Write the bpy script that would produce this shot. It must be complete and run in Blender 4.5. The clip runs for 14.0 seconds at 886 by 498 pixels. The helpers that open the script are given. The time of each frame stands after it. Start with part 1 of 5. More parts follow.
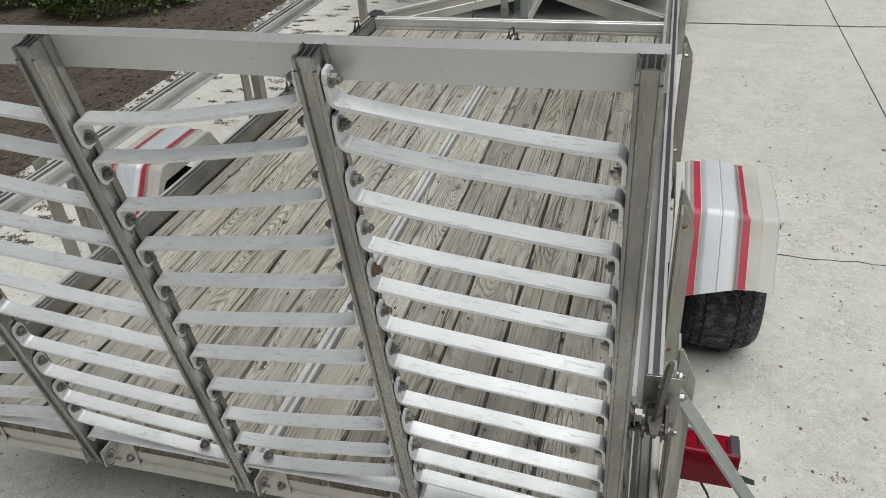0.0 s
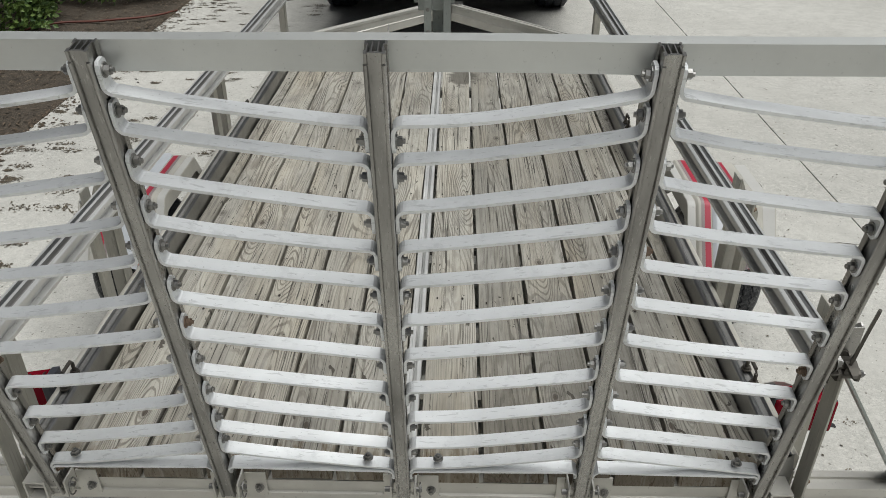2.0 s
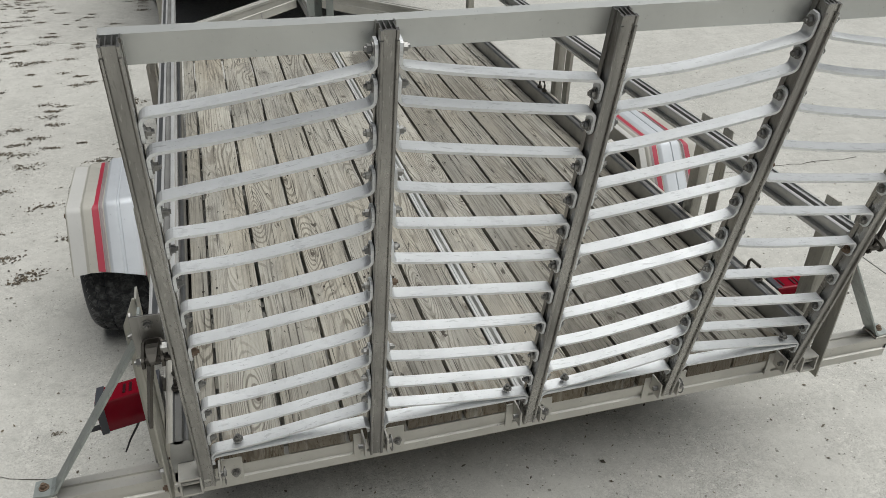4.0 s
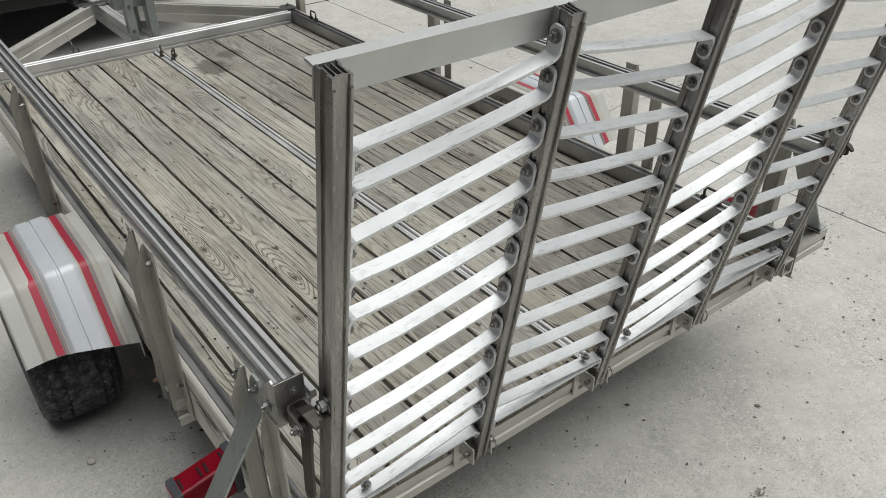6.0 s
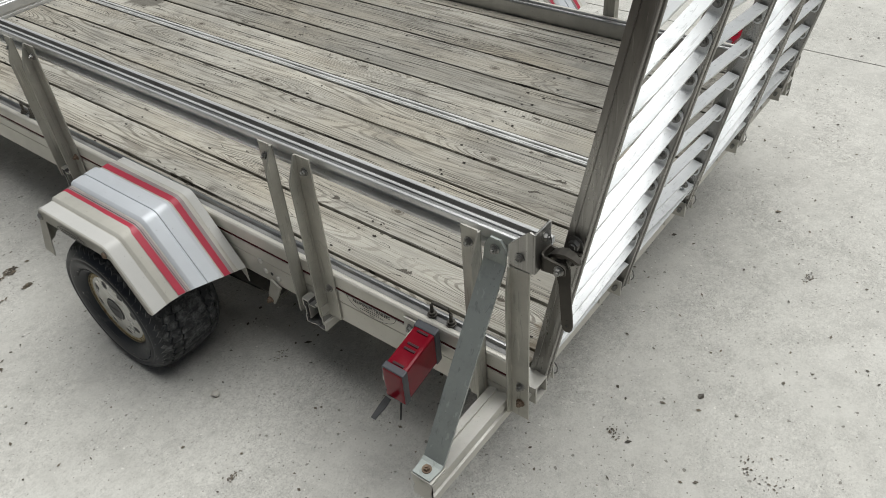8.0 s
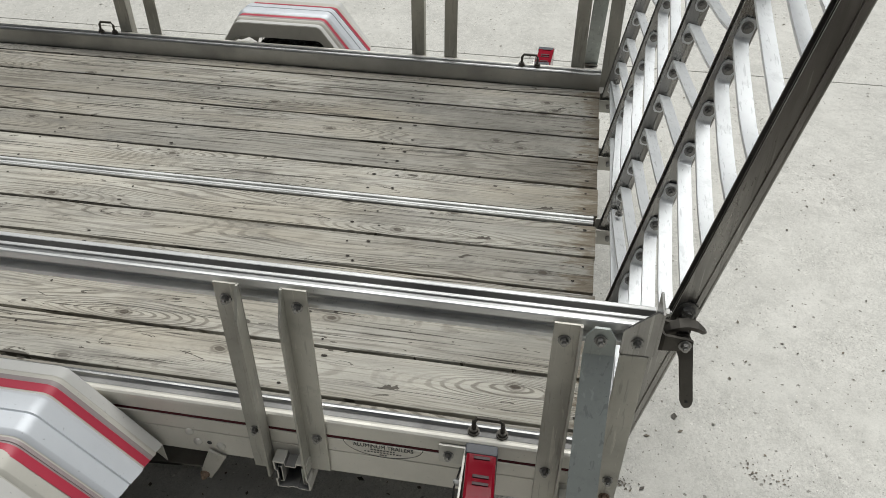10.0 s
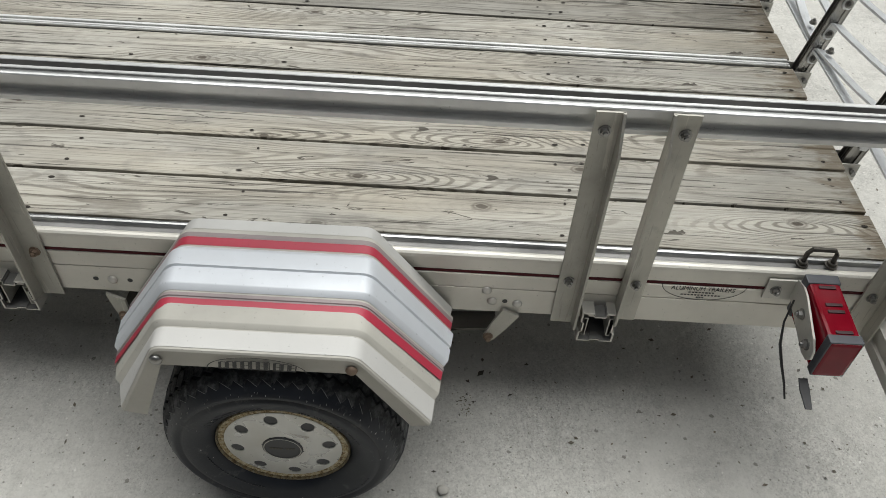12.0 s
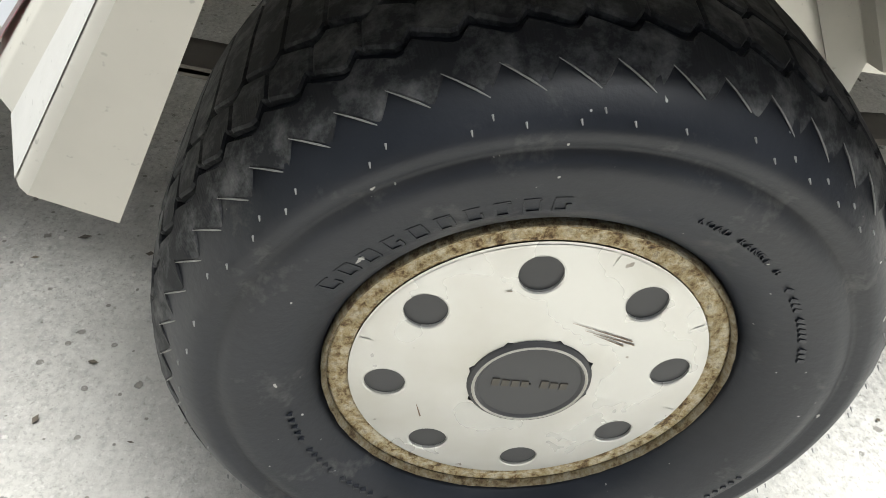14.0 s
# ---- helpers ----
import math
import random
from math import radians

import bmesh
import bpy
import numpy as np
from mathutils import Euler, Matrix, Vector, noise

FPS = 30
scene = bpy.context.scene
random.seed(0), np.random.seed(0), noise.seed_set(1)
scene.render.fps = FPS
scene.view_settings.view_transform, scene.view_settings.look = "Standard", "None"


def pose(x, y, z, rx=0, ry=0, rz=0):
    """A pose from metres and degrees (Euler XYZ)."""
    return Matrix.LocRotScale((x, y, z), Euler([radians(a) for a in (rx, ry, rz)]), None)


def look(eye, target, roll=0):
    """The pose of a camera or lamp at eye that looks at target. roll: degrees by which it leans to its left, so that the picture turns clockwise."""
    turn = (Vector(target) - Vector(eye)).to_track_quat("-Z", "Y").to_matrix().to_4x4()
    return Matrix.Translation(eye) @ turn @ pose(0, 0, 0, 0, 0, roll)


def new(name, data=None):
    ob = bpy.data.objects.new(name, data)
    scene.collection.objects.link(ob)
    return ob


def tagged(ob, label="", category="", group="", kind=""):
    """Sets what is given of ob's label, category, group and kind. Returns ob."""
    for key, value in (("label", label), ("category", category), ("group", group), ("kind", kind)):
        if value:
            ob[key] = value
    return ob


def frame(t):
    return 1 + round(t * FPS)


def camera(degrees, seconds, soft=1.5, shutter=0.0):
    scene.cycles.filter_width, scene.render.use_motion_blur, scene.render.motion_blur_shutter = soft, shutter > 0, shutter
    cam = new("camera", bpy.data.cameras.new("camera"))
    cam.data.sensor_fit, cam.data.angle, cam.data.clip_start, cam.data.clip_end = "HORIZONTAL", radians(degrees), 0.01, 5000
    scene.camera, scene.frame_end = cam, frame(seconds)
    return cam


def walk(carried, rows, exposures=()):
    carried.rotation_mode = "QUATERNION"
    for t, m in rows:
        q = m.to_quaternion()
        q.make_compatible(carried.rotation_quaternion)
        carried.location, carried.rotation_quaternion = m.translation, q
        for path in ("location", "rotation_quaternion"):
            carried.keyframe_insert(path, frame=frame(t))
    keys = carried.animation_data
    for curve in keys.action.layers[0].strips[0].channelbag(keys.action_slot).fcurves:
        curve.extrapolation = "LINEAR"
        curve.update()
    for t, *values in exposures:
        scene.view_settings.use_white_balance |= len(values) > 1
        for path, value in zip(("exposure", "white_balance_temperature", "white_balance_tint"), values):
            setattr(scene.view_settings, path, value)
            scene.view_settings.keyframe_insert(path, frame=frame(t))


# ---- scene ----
cam = camera(59.7, 14.0, soft=0.6)
PATH = [
    (0, (0.745, -0.967, 1.639), (0.252, 0.647, 0.566), -3.7),
    (0.5, (0.557, -1.066, 1.639), (0.188, 0.595, 0.588), -2.8),
    (1, (0.392, -1.186, 1.655), (0.137, 0.502, 0.614), -1.9),
    (1.5, (0.274, -1.2, 1.648), (0.133, 0.505, 0.613), -0.8),
    (2, (0.099, -1.157, 1.654), (0.067, 0.557, 0.625), 0.1),
    (2.5, (-0.099, -1.177, 1.643), (-0.019, 0.531, 0.605), 0.8),
    (3, (-0.305, -1.284, 1.669), (-0.084, 0.412, 0.632), 1.7),
    (3.2, (-0.353, -1.279, 1.672), (-0.078, 0.406, 0.63), 1.8),
    (5.3, (-1.056, -1.101, 1.682), (-0.185, 0.347, 0.611), 0.2),
    (5.5, (-1.083, -1.042, 1.678), (-0.169, 0.372, 0.599), -0.1),
    (6, (-1.145, -0.927, 1.668), (-0.14, 0.418, 0.58), -0.9),
    (6.5, (-1.384, -0.885, 1.694), (-0.322, 0.394, 0.583), -1.8),
    (7, (-1.594, -0.858, 1.71), (-0.496, 0.345, 0.55), -3.1),
    (7.2, (-1.624, -0.833, 1.708), (-0.516, 0.339, 0.525), -3.6),
    (9.3, (-1.802, -0.088, 1.655), (-0.397, 0.46, 0.34), -2.2),
    (9.5, (-1.803, -0.035, 1.663), (-0.346, 0.429, 0.374), -1.4),
    (10, (-1.712, 0.15, 1.632), (-0.168, 0.401, 0.386), 0.5),
    (10.5, (-1.598, 0.299, 1.618), (-0.021, 0.364, 0.39), 2.3),
    (11, (-1.674, 0.529, 1.59), (-0.123, 0.484, 0.328), 3.7),
    (11.5, (-1.799, 0.745, 1.574), (-0.312, 0.695, 0.238), 3.9),
    (12, (-1.791, 0.904, 1.468), (-0.392, 0.894, 0.039), 3.5),
    (12.5, (-1.706, 1.091, 1.304), (-0.405, 1.116, -0.214), 3.1),
    (13, (-1.624, 1.246, 1.096), (-0.31, 1.172, -0.41), 6.1),
    (13.5, (-1.48, 1.308, 0.772), (-0.064, 1.092, -0.623), 10.4),
    (14, (-1.365, 1.285, 0.569), (0.101, 0.992, -0.759), 12.6),
]
walk(cam, [(t, look(e, g, r)) for t, e, g, r in PATH], [(0, 0.68), (3.2, 0.64), (5.3, 0.62), (7.2, 0.74), (9.4, 0.90), (10.5, 0.75), (11.5, 0.80), (12.5, 1.10), (13.2, 1.24), (13.6, 1.78), (14, 2.7)])

# ---- light ----
world = bpy.data.worlds.new("overcast_sky")
scene.world = world
world.use_nodes = True
wn, wl = world.node_tree.nodes, world.node_tree.links
sky = wn.new("ShaderNodeTexSky")
sky.sky_type, sky.sun_disc = "NISHITA", False
sky.sun_elevation, sky.sun_rotation = radians(71.8), radians(114.0)
sky.dust_density, sky.air_density = 4.0, 1.0
pale = wn.new("ShaderNodeHueSaturation")
pale.inputs["Saturation"].default_value = 0.4
wl.new(sky.outputs[0], pale.inputs["Color"])
wl.new(pale.outputs[0], wn["Background"].inputs["Color"])
wn["Background"].inputs["Strength"].default_value = 0.015
sun = new("sun", bpy.data.lights.new("sun", "SUN"))
sun.data.energy, sun.data.angle, sun.data.color = 2.12, radians(68), (0.985, 1.0, 0.985)
sun.matrix_world = look((2.7, -1.2, 9), (0, 0, 0))

# ---- materials ----
def material(name, colour, rough=0.6, metal=0.0):
    m = bpy.data.materials.new(name)
    m.use_nodes = True
    b = m.node_tree.nodes["Principled BSDF"]
    b.inputs["Base Color"].default_value = (*colour, 1)
    b.inputs["Roughness"].default_value = rough
    b.inputs["Metallic"].default_value = metal
    return m


class Nodes:
    """Short hand for building a node tree."""

    def __init__(self, m):
        self.t = m.node_tree
        self.b = self.t.nodes["Principled BSDF"]

    def node(self, kind, **inputs):
        n = self.t.nodes.new(kind)
        for key, value in inputs.items():
            key = key.replace("_", " ")
            if isinstance(value, bpy.types.NodeSocket):
                self.t.links.new(value, n.inputs[key])
            else:
                n.inputs[key].default_value = value
        return n

    def coords(self, scale=(1, 1, 1), shift=None):
        tc = self.t.nodes.new("ShaderNodeTexCoord")
        mp = self.node("ShaderNodeMapping", Vector=tc.outputs["Object"], Scale=scale)
        if shift is not None:
            self.t.links.new(shift, mp.inputs["Location"])
        return mp.outputs[0]

    def noise(self, vec, scale, detail=4.0, rough=0.55, distort=0.0):
        return self.node("ShaderNodeTexNoise", Vector=vec, Scale=scale, Detail=detail, Roughness=rough, Distortion=distort).outputs["Fac"]

    def ramp(self, fac, *stops):
        n = self.node("ShaderNodeValToRGB", Fac=fac)
        els = n.color_ramp.elements
        while len(els) < len(stops):
            els.new(0.5)
        for e, (p, c) in zip(els, stops):
            e.position = p
            e.color = (*c, 1) if isinstance(c, tuple) else (c, c, c, 1)
        return n.outputs["Color"]

    def mix(self, fac, a, b, mode="MIX"):
        n = self.t.nodes.new("ShaderNodeMix")
        n.data_type, n.blend_type = "RGBA", mode
        for idx, v in ((0, fac), (6, a), (7, b)):
            if isinstance(v, bpy.types.NodeSocket):
                self.t.links.new(v, n.inputs[idx])
            else:
                n.inputs[idx].default_value = (*v, 1) if isinstance(v, tuple) else v
        return n.outputs[2]

    def calc(self, op, a, b=0.0, c=0.0):
        n = self.t.nodes.new("ShaderNodeMath")
        n.operation = op
        for i, v in enumerate((a, b, c)):
            if isinstance(v, bpy.types.NodeSocket):
                self.t.links.new(v, n.inputs[i])
            else:
                n.inputs[i].default_value = v
        return n.outputs[0]

    def vector(self, op, a, b=(0, 0, 0)):
        n = self.t.nodes.new("ShaderNodeVectorMath")
        n.operation = op
        for i, v in enumerate((a, b)):
            if isinstance(v, bpy.types.NodeSocket):
                self.t.links.new(v, n.inputs[i])
            else:
                n.inputs[i].default_value = v
        return n.outputs["Value" if op == "LENGTH" else 0]

    def colour(self, s):
        self.t.links.new(s, self.b.inputs["Base Color"])

    def rough(self, s):
        self.t.links.new(s, self.b.inputs["Roughness"])

    def bump(self, height, strength=0.3, distance=0.01):
        n = self.node("ShaderNodeBump", Height=height, Strength=strength, Distance=distance)
        self.t.links.new(n.outputs[0], self.b.inputs["Normal"])


def metal_mat(name, colour, rough, metal=1.0, grime=0.35, streak=(1, 1, 1), scuff=None):
    m = material(name, colour, rough, metal)
    k = Nodes(m)
    v = k.coords(streak)
    big = k.noise(v, 5, 5)
    fine = k.noise(v, 90, 3, 0.7)
    dull = tuple(c * (1 - grime) for c in colour)
    c = k.mix(k.ramp(big, (0.35, 0.0), (0.7, 1.0)), colour, dull)
    spots = k.ramp(k.noise(k.coords(), 160, 2, 0.6), (0.68, 0.0), (0.76, 1.0))
    c = k.mix(k.calc("MULTIPLY", spots, 0.45), c, tuple(x * 0.35 for x in colour))
    if scuff:
        lines = k.noise(k.coords(scuff), 1.0, 3, 0.6, 0.5)
        c = k.mix(k.calc("MULTIPLY", k.ramp(lines, (0.60, 0.0), (0.66, 1.0)), 0.4), c, tuple(x * 0.45 for x in colour))
        c = k.mix(k.calc("MULTIPLY", k.ramp(lines, (0.32, 1.0), (0.38, 0.0)), 0.35), c, tuple(min(x * 1.45, 0.85) for x in colour))
        patch = k.noise(k.coords(), 28, 5, 0.7)
        c = k.mix(k.calc("MULTIPLY", k.ramp(patch, (0.56, 0.0), (0.66, 1.0)), 0.3), c, tuple(x * 0.6 for x in colour))
    k.colour(c)
    k.rough(k.ramp(k.calc("MULTIPLY_ADD", fine, 0.5, k.calc("MULTIPLY", big, 0.5)), (0.25, max(rough - 0.1, 0.05)), (0.75, min(rough + 0.16, 1))))
    k.bump(fine, 0.06, 0.002)
    return m


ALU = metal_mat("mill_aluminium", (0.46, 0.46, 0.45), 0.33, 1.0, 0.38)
ALU_RAIL = metal_mat("top_rail_aluminium", (0.72, 0.72, 0.705), 0.34, 0.5, 0.3)
# darker aluminium: the shade of grooves and hollow ends put into the colour
ALU_SHADED = metal_mat("shaded_groove_aluminium", (0.29, 0.285, 0.275), 0.5, 0.4, 0.5)
STRIP = metal_mat("worn_strip_aluminium", (0.78, 0.78, 0.76), 0.38, 0.4, 0.35)
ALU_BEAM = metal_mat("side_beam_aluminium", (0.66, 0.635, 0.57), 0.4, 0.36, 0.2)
ALU_POST = metal_mat("dark_oxidised_post", (0.41, 0.40, 0.378), 0.28, 0.88, 0.5, (3, 3, 0.6), (220, 220, 5))
ALU_TOP = metal_mat("pale_angle_bar", (0.62, 0.63, 0.61), 0.42, 0.7, 0.12)
ALU_RUNG = metal_mat("bright_aluminium", (0.82, 0.835, 0.84), 0.44, 0.5, 0.2, scuff=(22, 160, 160))
ALU_DULL = metal_mat("oxidised_aluminium", (0.51, 0.495, 0.44), 0.5, 0.55, 0.3, scuff=(120, 120, 9))
ALU_SIDE = metal_mat("weathered_aluminium", (0.60, 0.585, 0.54), 0.5, 0.6, 0.2)
GALV = metal_mat("galvanised_steel", (0.40, 0.43, 0.41), 0.5, 0.6, 0.25, scuff=(70, 70, 14))
STEEL = metal_mat("dull_steel", (0.13, 0.12, 0.105), 0.5, 0.75, 0.45)
BOLT = metal_mat("bolt_steel", (0.36, 0.355, 0.34), 0.38, 1.0, 0.5)
NAIL_MAT = metal_mat("blackened_nail", (0.035, 0.028, 0.022), 0.7, 0.4, 0.3)
RUSTY = metal_mat("rusty_bolt_steel", (0.26, 0.19, 0.14), 0.65, 0.6, 0.5)
FENDER = metal_mat("fender_painted_aluminium", (0.50, 0.482, 0.43), 0.6, 0.05, 0.26)
FENDER_PALE = metal_mat("fender_white_paint", (0.52, 0.513, 0.488), 0.5, 0.0, 0.12)
FENDER_WHITE = metal_mat("fender_bare_band", (0.60, 0.625, 0.655), 0.45, 0.2, 0.12)
FENDER.node_tree.nodes["Principled BSDF"].inputs["Specular IOR Level"].default_value = 0.25
RED_STRIPE = metal_mat("faded_red_tape", (0.41, 0.032, 0.06), 0.42, 0.0, 0.2)
# mauve-grey that stands in for shade on the fender's steps
STEP_SHADE = metal_mat("mauve_step_shade", (0.30, 0.25, 0.245), 0.5, 0.0, 0.3)
DARK_RED = material("dark_red_pinstripe", (0.07, 0.004, 0.007), 0.85)
BLACK = material("black_plastic", (0.02, 0.02, 0.021), 0.5)
INK = material("black_ink", (0.025, 0.025, 0.025), 0.6)


def lens_mat():
    m = material("red_lamp_lens", (0.26, 0.006, 0.014), 0.2)
    k = Nodes(m)
    n = k.noise(k.coords(), 30, 4)
    k.colour(k.mix(n, (0.15, 0.0025, 0.010), (0.23, 0.005, 0.016)))
    k.rough(k.ramp(n, (0.3, 0.06), (0.7, 0.2)))
    m.node_tree.nodes["Principled BSDF"].inputs["Specular IOR Level"].default_value = 0.2
    return m


LENS = lens_mat()
LENS_DARK = material("dark_red_lens_rib", (0.03, 0.002, 0.004), 0.4)
LAMP_CAP = material("lamp_cap_plastic", (0.055, 0.058, 0.068), 0.4)


# dark damp or dirty patches on the planks: across, along, half sizes, strength
PATCHES = [(0.13, 2.60, 0.090, 0.135, 0.80), (0.28, 2.73, 0.075, 0.070, 0.62), (0.36, 2.42, 0.05, 0.09, 0.34), (0.44, 0.34, 0.22, 0.30, 0.42), (0.62, 0.62, 0.10, 0.34, 0.36), (0.24, 0.16, 0.12, 0.13, 0.34), (-0.08, 0.58, 0.06, 0.17, 0.30), (-0.60, 0.78, 0.04, 0.15, 0.26)]


def wood_mat(name="weathered_pine", damp=1.0):
    m = material(name, (0.3, 0.27, 0.2), 0.8)
    k = Nodes(m)
    info = k.t.nodes.new("ShaderNodeObjectInfo")
    shift = k.t.nodes.new("ShaderNodeCombineXYZ")
    k.t.links.new(k.calc("MULTIPLY", info.outputs["Random"], 37.0), shift.inputs[0])
    k.t.links.new(k.calc("MULTIPLY", info.outputs["Random"], 91.0), shift.inputs[1])
    sh = shift.outputs[0]
    broad = k.noise(k.coords((6.5, 0.5, 3.0), sh), 1.0, 2.0, 0.42, 0.2)
    plane = k.coords((6.0, 1.15, 1.0), sh)
    vor = k.node("ShaderNodeTexVoronoi", Vector=plane, Scale=1.0)
    vor.voronoi_dimensions = "2D"
    dist = vor.outputs["Distance"]
    away = k.vector("SUBTRACT", plane, vor.outputs["Position"])
    away = k.vector("MULTIPLY", away, (1 / 6.0, 1 / 1.9, 0.0))
    ragged = k.noise(k.coords((160.0, 60.0, 1.0), sh), 1.0, 2.0, 0.5)
    radius = k.calc("MULTIPLY_ADD", ragged, 0.006, k.vector("LENGTH", away))
    swirl = k.ramp(dist, (0.0, 1.0), (0.10, 0.72), (0.25, 0.34), (0.42, 0.10), (0.62, 0.0))
    jag = k.noise(k.coords((45.0, 7.0, 10.0), sh), 1.0, 3.0, 0.6)
    phase = k.calc("MULTIPLY_ADD", jag, 4.6, k.calc("MULTIPLY_ADD", broad, 170.0, k.calc("MULTIPLY", swirl, 62.0)))
    rings = k.calc("MULTIPLY_ADD", k.calc("SINE", phase), 0.5, 0.5)
    fibre = k.noise(k.coords((210.0, 2.6, 60.0), sh), 1.0, 4.0, 0.62)
    streak = k.noise(k.coords((60.0, 1.1, 20.0), sh), 1.0, 3.0, 0.6)
    patch = k.noise(k.coords((5.0, 1.3, 1.0), sh), 1.0, 5.0, 0.62)
    warm = k.noise(k.coords((4.0, 0.9, 1.0), sh), 1.3, 3.0, 0.6)
    base = k.mix(k.ramp(patch, (0.28, 0.0), (0.7, 1.0)), (0.225, 0.216, 0.19), (0.45, 0.43, 0.375))
    base = k.mix(k.calc("MULTIPLY", k.ramp(warm, (0.42, 0.0), (0.72, 1.0)), 0.42), base, (0.36, 0.305, 0.215))
    ringline = k.calc("MULTIPLY", k.ramp(rings, (0.0, 0.0), (0.58, 0.0), (0.93, 1.0)), k.ramp(k.noise(k.coords((8.0, 1.6, 1.0), sh), 1.0, 3.0), (0.44, 0.10), (0.62, 1.0)))
    base = k.mix(k.calc("MULTIPLY", ringline, 0.68), base, (0.10, 0.086, 0.066))
    base = k.mix(k.calc("MULTIPLY", k.ramp(streak, (0.50, 0.0), (0.68, 1.0)), 0.38), base, (0.12, 0.105, 0.085))
    base = k.mix(k.calc("MULTIPLY", k.ramp(fibre, (0.55, 0.0), (0.64, 1.0)), 0.46), base, (0.06, 0.052, 0.04))
    thin = k.noise(k.coords((130.0, 1.8, 40.0), sh), 1.0, 3.0, 0.6, 0.3)
    base = k.mix(k.calc("MULTIPLY", k.ramp(thin, (0.58, 0.0), (0.63, 1.0)), 0.42), base, (0.07, 0.06, 0.047))
    knot = k.ramp(k.calc("MULTIPLY", radius, 25.0), (0.0, 1.0), (0.22, 0.95), (0.28, 0.2), (0.36, 0.6), (0.46, 0.0))
    base = k.mix(k.calc("MULTIPLY", knot, 0.85), base, (0.045, 0.033, 0.022))
    # drying cracks along the grain, blotchy grey bleaching, and rot at the open rear ends
    checks = k.noise(k.coords((110.0, 2.0, 20.0), sh), 1.0, 3.0, 0.6, 0.8)
    base = k.mix(k.calc("MULTIPLY", k.ramp(checks, (0.61, 0.0), (0.635, 1.0)), 0.85), base, (0.03, 0.026, 0.02))
    grey = k.noise(k.coords((14.0, 5.0, 1.0), sh), 1.0, 5.0, 0.68, 0.6)
    base = k.mix(k.calc("MULTIPLY", k.ramp(grey, (0.54, 0.0), (0.68, 1.0)), 0.5), base, (0.16, 0.152, 0.135))
    bleach = k.noise(k.coords((9.0, 3.5, 1.0), sh), 1.0, 5.0, 0.65)
    base = k.mix(k.calc("MULTIPLY", k.ramp(bleach, (0.56, 0.0), (0.70, 1.0)), 0.35), base, (0.46, 0.44, 0.40))
    sep = k.t.nodes.new("ShaderNodeSeparateXYZ")
    k.t.links.new(k.coords(), sep.inputs[0])
    rot = k.noise(k.coords((30.0, 9.0, 1.0), sh), 1.0, 4.0, 0.65)
    end = k.calc("SUBTRACT", k.calc("MULTIPLY_ADD", rot, 0.42, -0.13), sep.outputs[1])
    base = k.mix(k.calc("MULTIPLY", k.ramp(end, (0.0, 0.0), (0.05, 1.0)), 0.6), base, (0.115, 0.08, 0.04))
    # short black marks, torn grain and resin spots
    marks = k.noise(k.coords((48.0, 13.0, 10.0), sh), 1.0, 3.0, 0.55, 1.2)
    base = k.mix(k.calc("MULTIPLY", k.ramp(marks, (0.665, 0.0), (0.69, 1.0)), 0.85), base, (0.035, 0.028, 0.02))
    place = k.t.nodes.new("ShaderNodeNewGeometry").outputs["Position"]
    wander = k.calc("MULTIPLY_ADD", k.noise(place, 16.0, 5.0, 0.65), 1.5, -0.75)
    for x, y, rx, ry, much in PATCHES:
        off = k.vector("MULTIPLY", k.vector("SUBTRACT", place, (x, y, 0.0)), (1 / rx, 1 / ry, 0.0))
        inside = k.ramp(k.calc("SUBTRACT", 1.0, k.calc("ADD", k.vector("LENGTH", off), wander)), (0.0, 0.0), (0.35 if much > 0.5 else 0.7, 1.0))
        base = k.mix(k.calc("MULTIPLY", inside, much), base, (0.075, 0.068, 0.055))
    tone = k.calc("MULTIPLY_ADD", info.outputs["Random"], 0.34 * damp, 0.84 * damp)
    n = k.node("ShaderNodeHueSaturation", Color=base, Value=tone)
    k.colour(n.outputs[0])
    h = k.calc("MULTIPLY_ADD", ringline, -0.6, k.calc("MULTIPLY", fibre, -0.7))
    k.bump(h, 0.7, 0.004)
    return m


WOOD = wood_mat()
WOOD_GREY = wood_mat("darker_weathered_pine", 0.89)


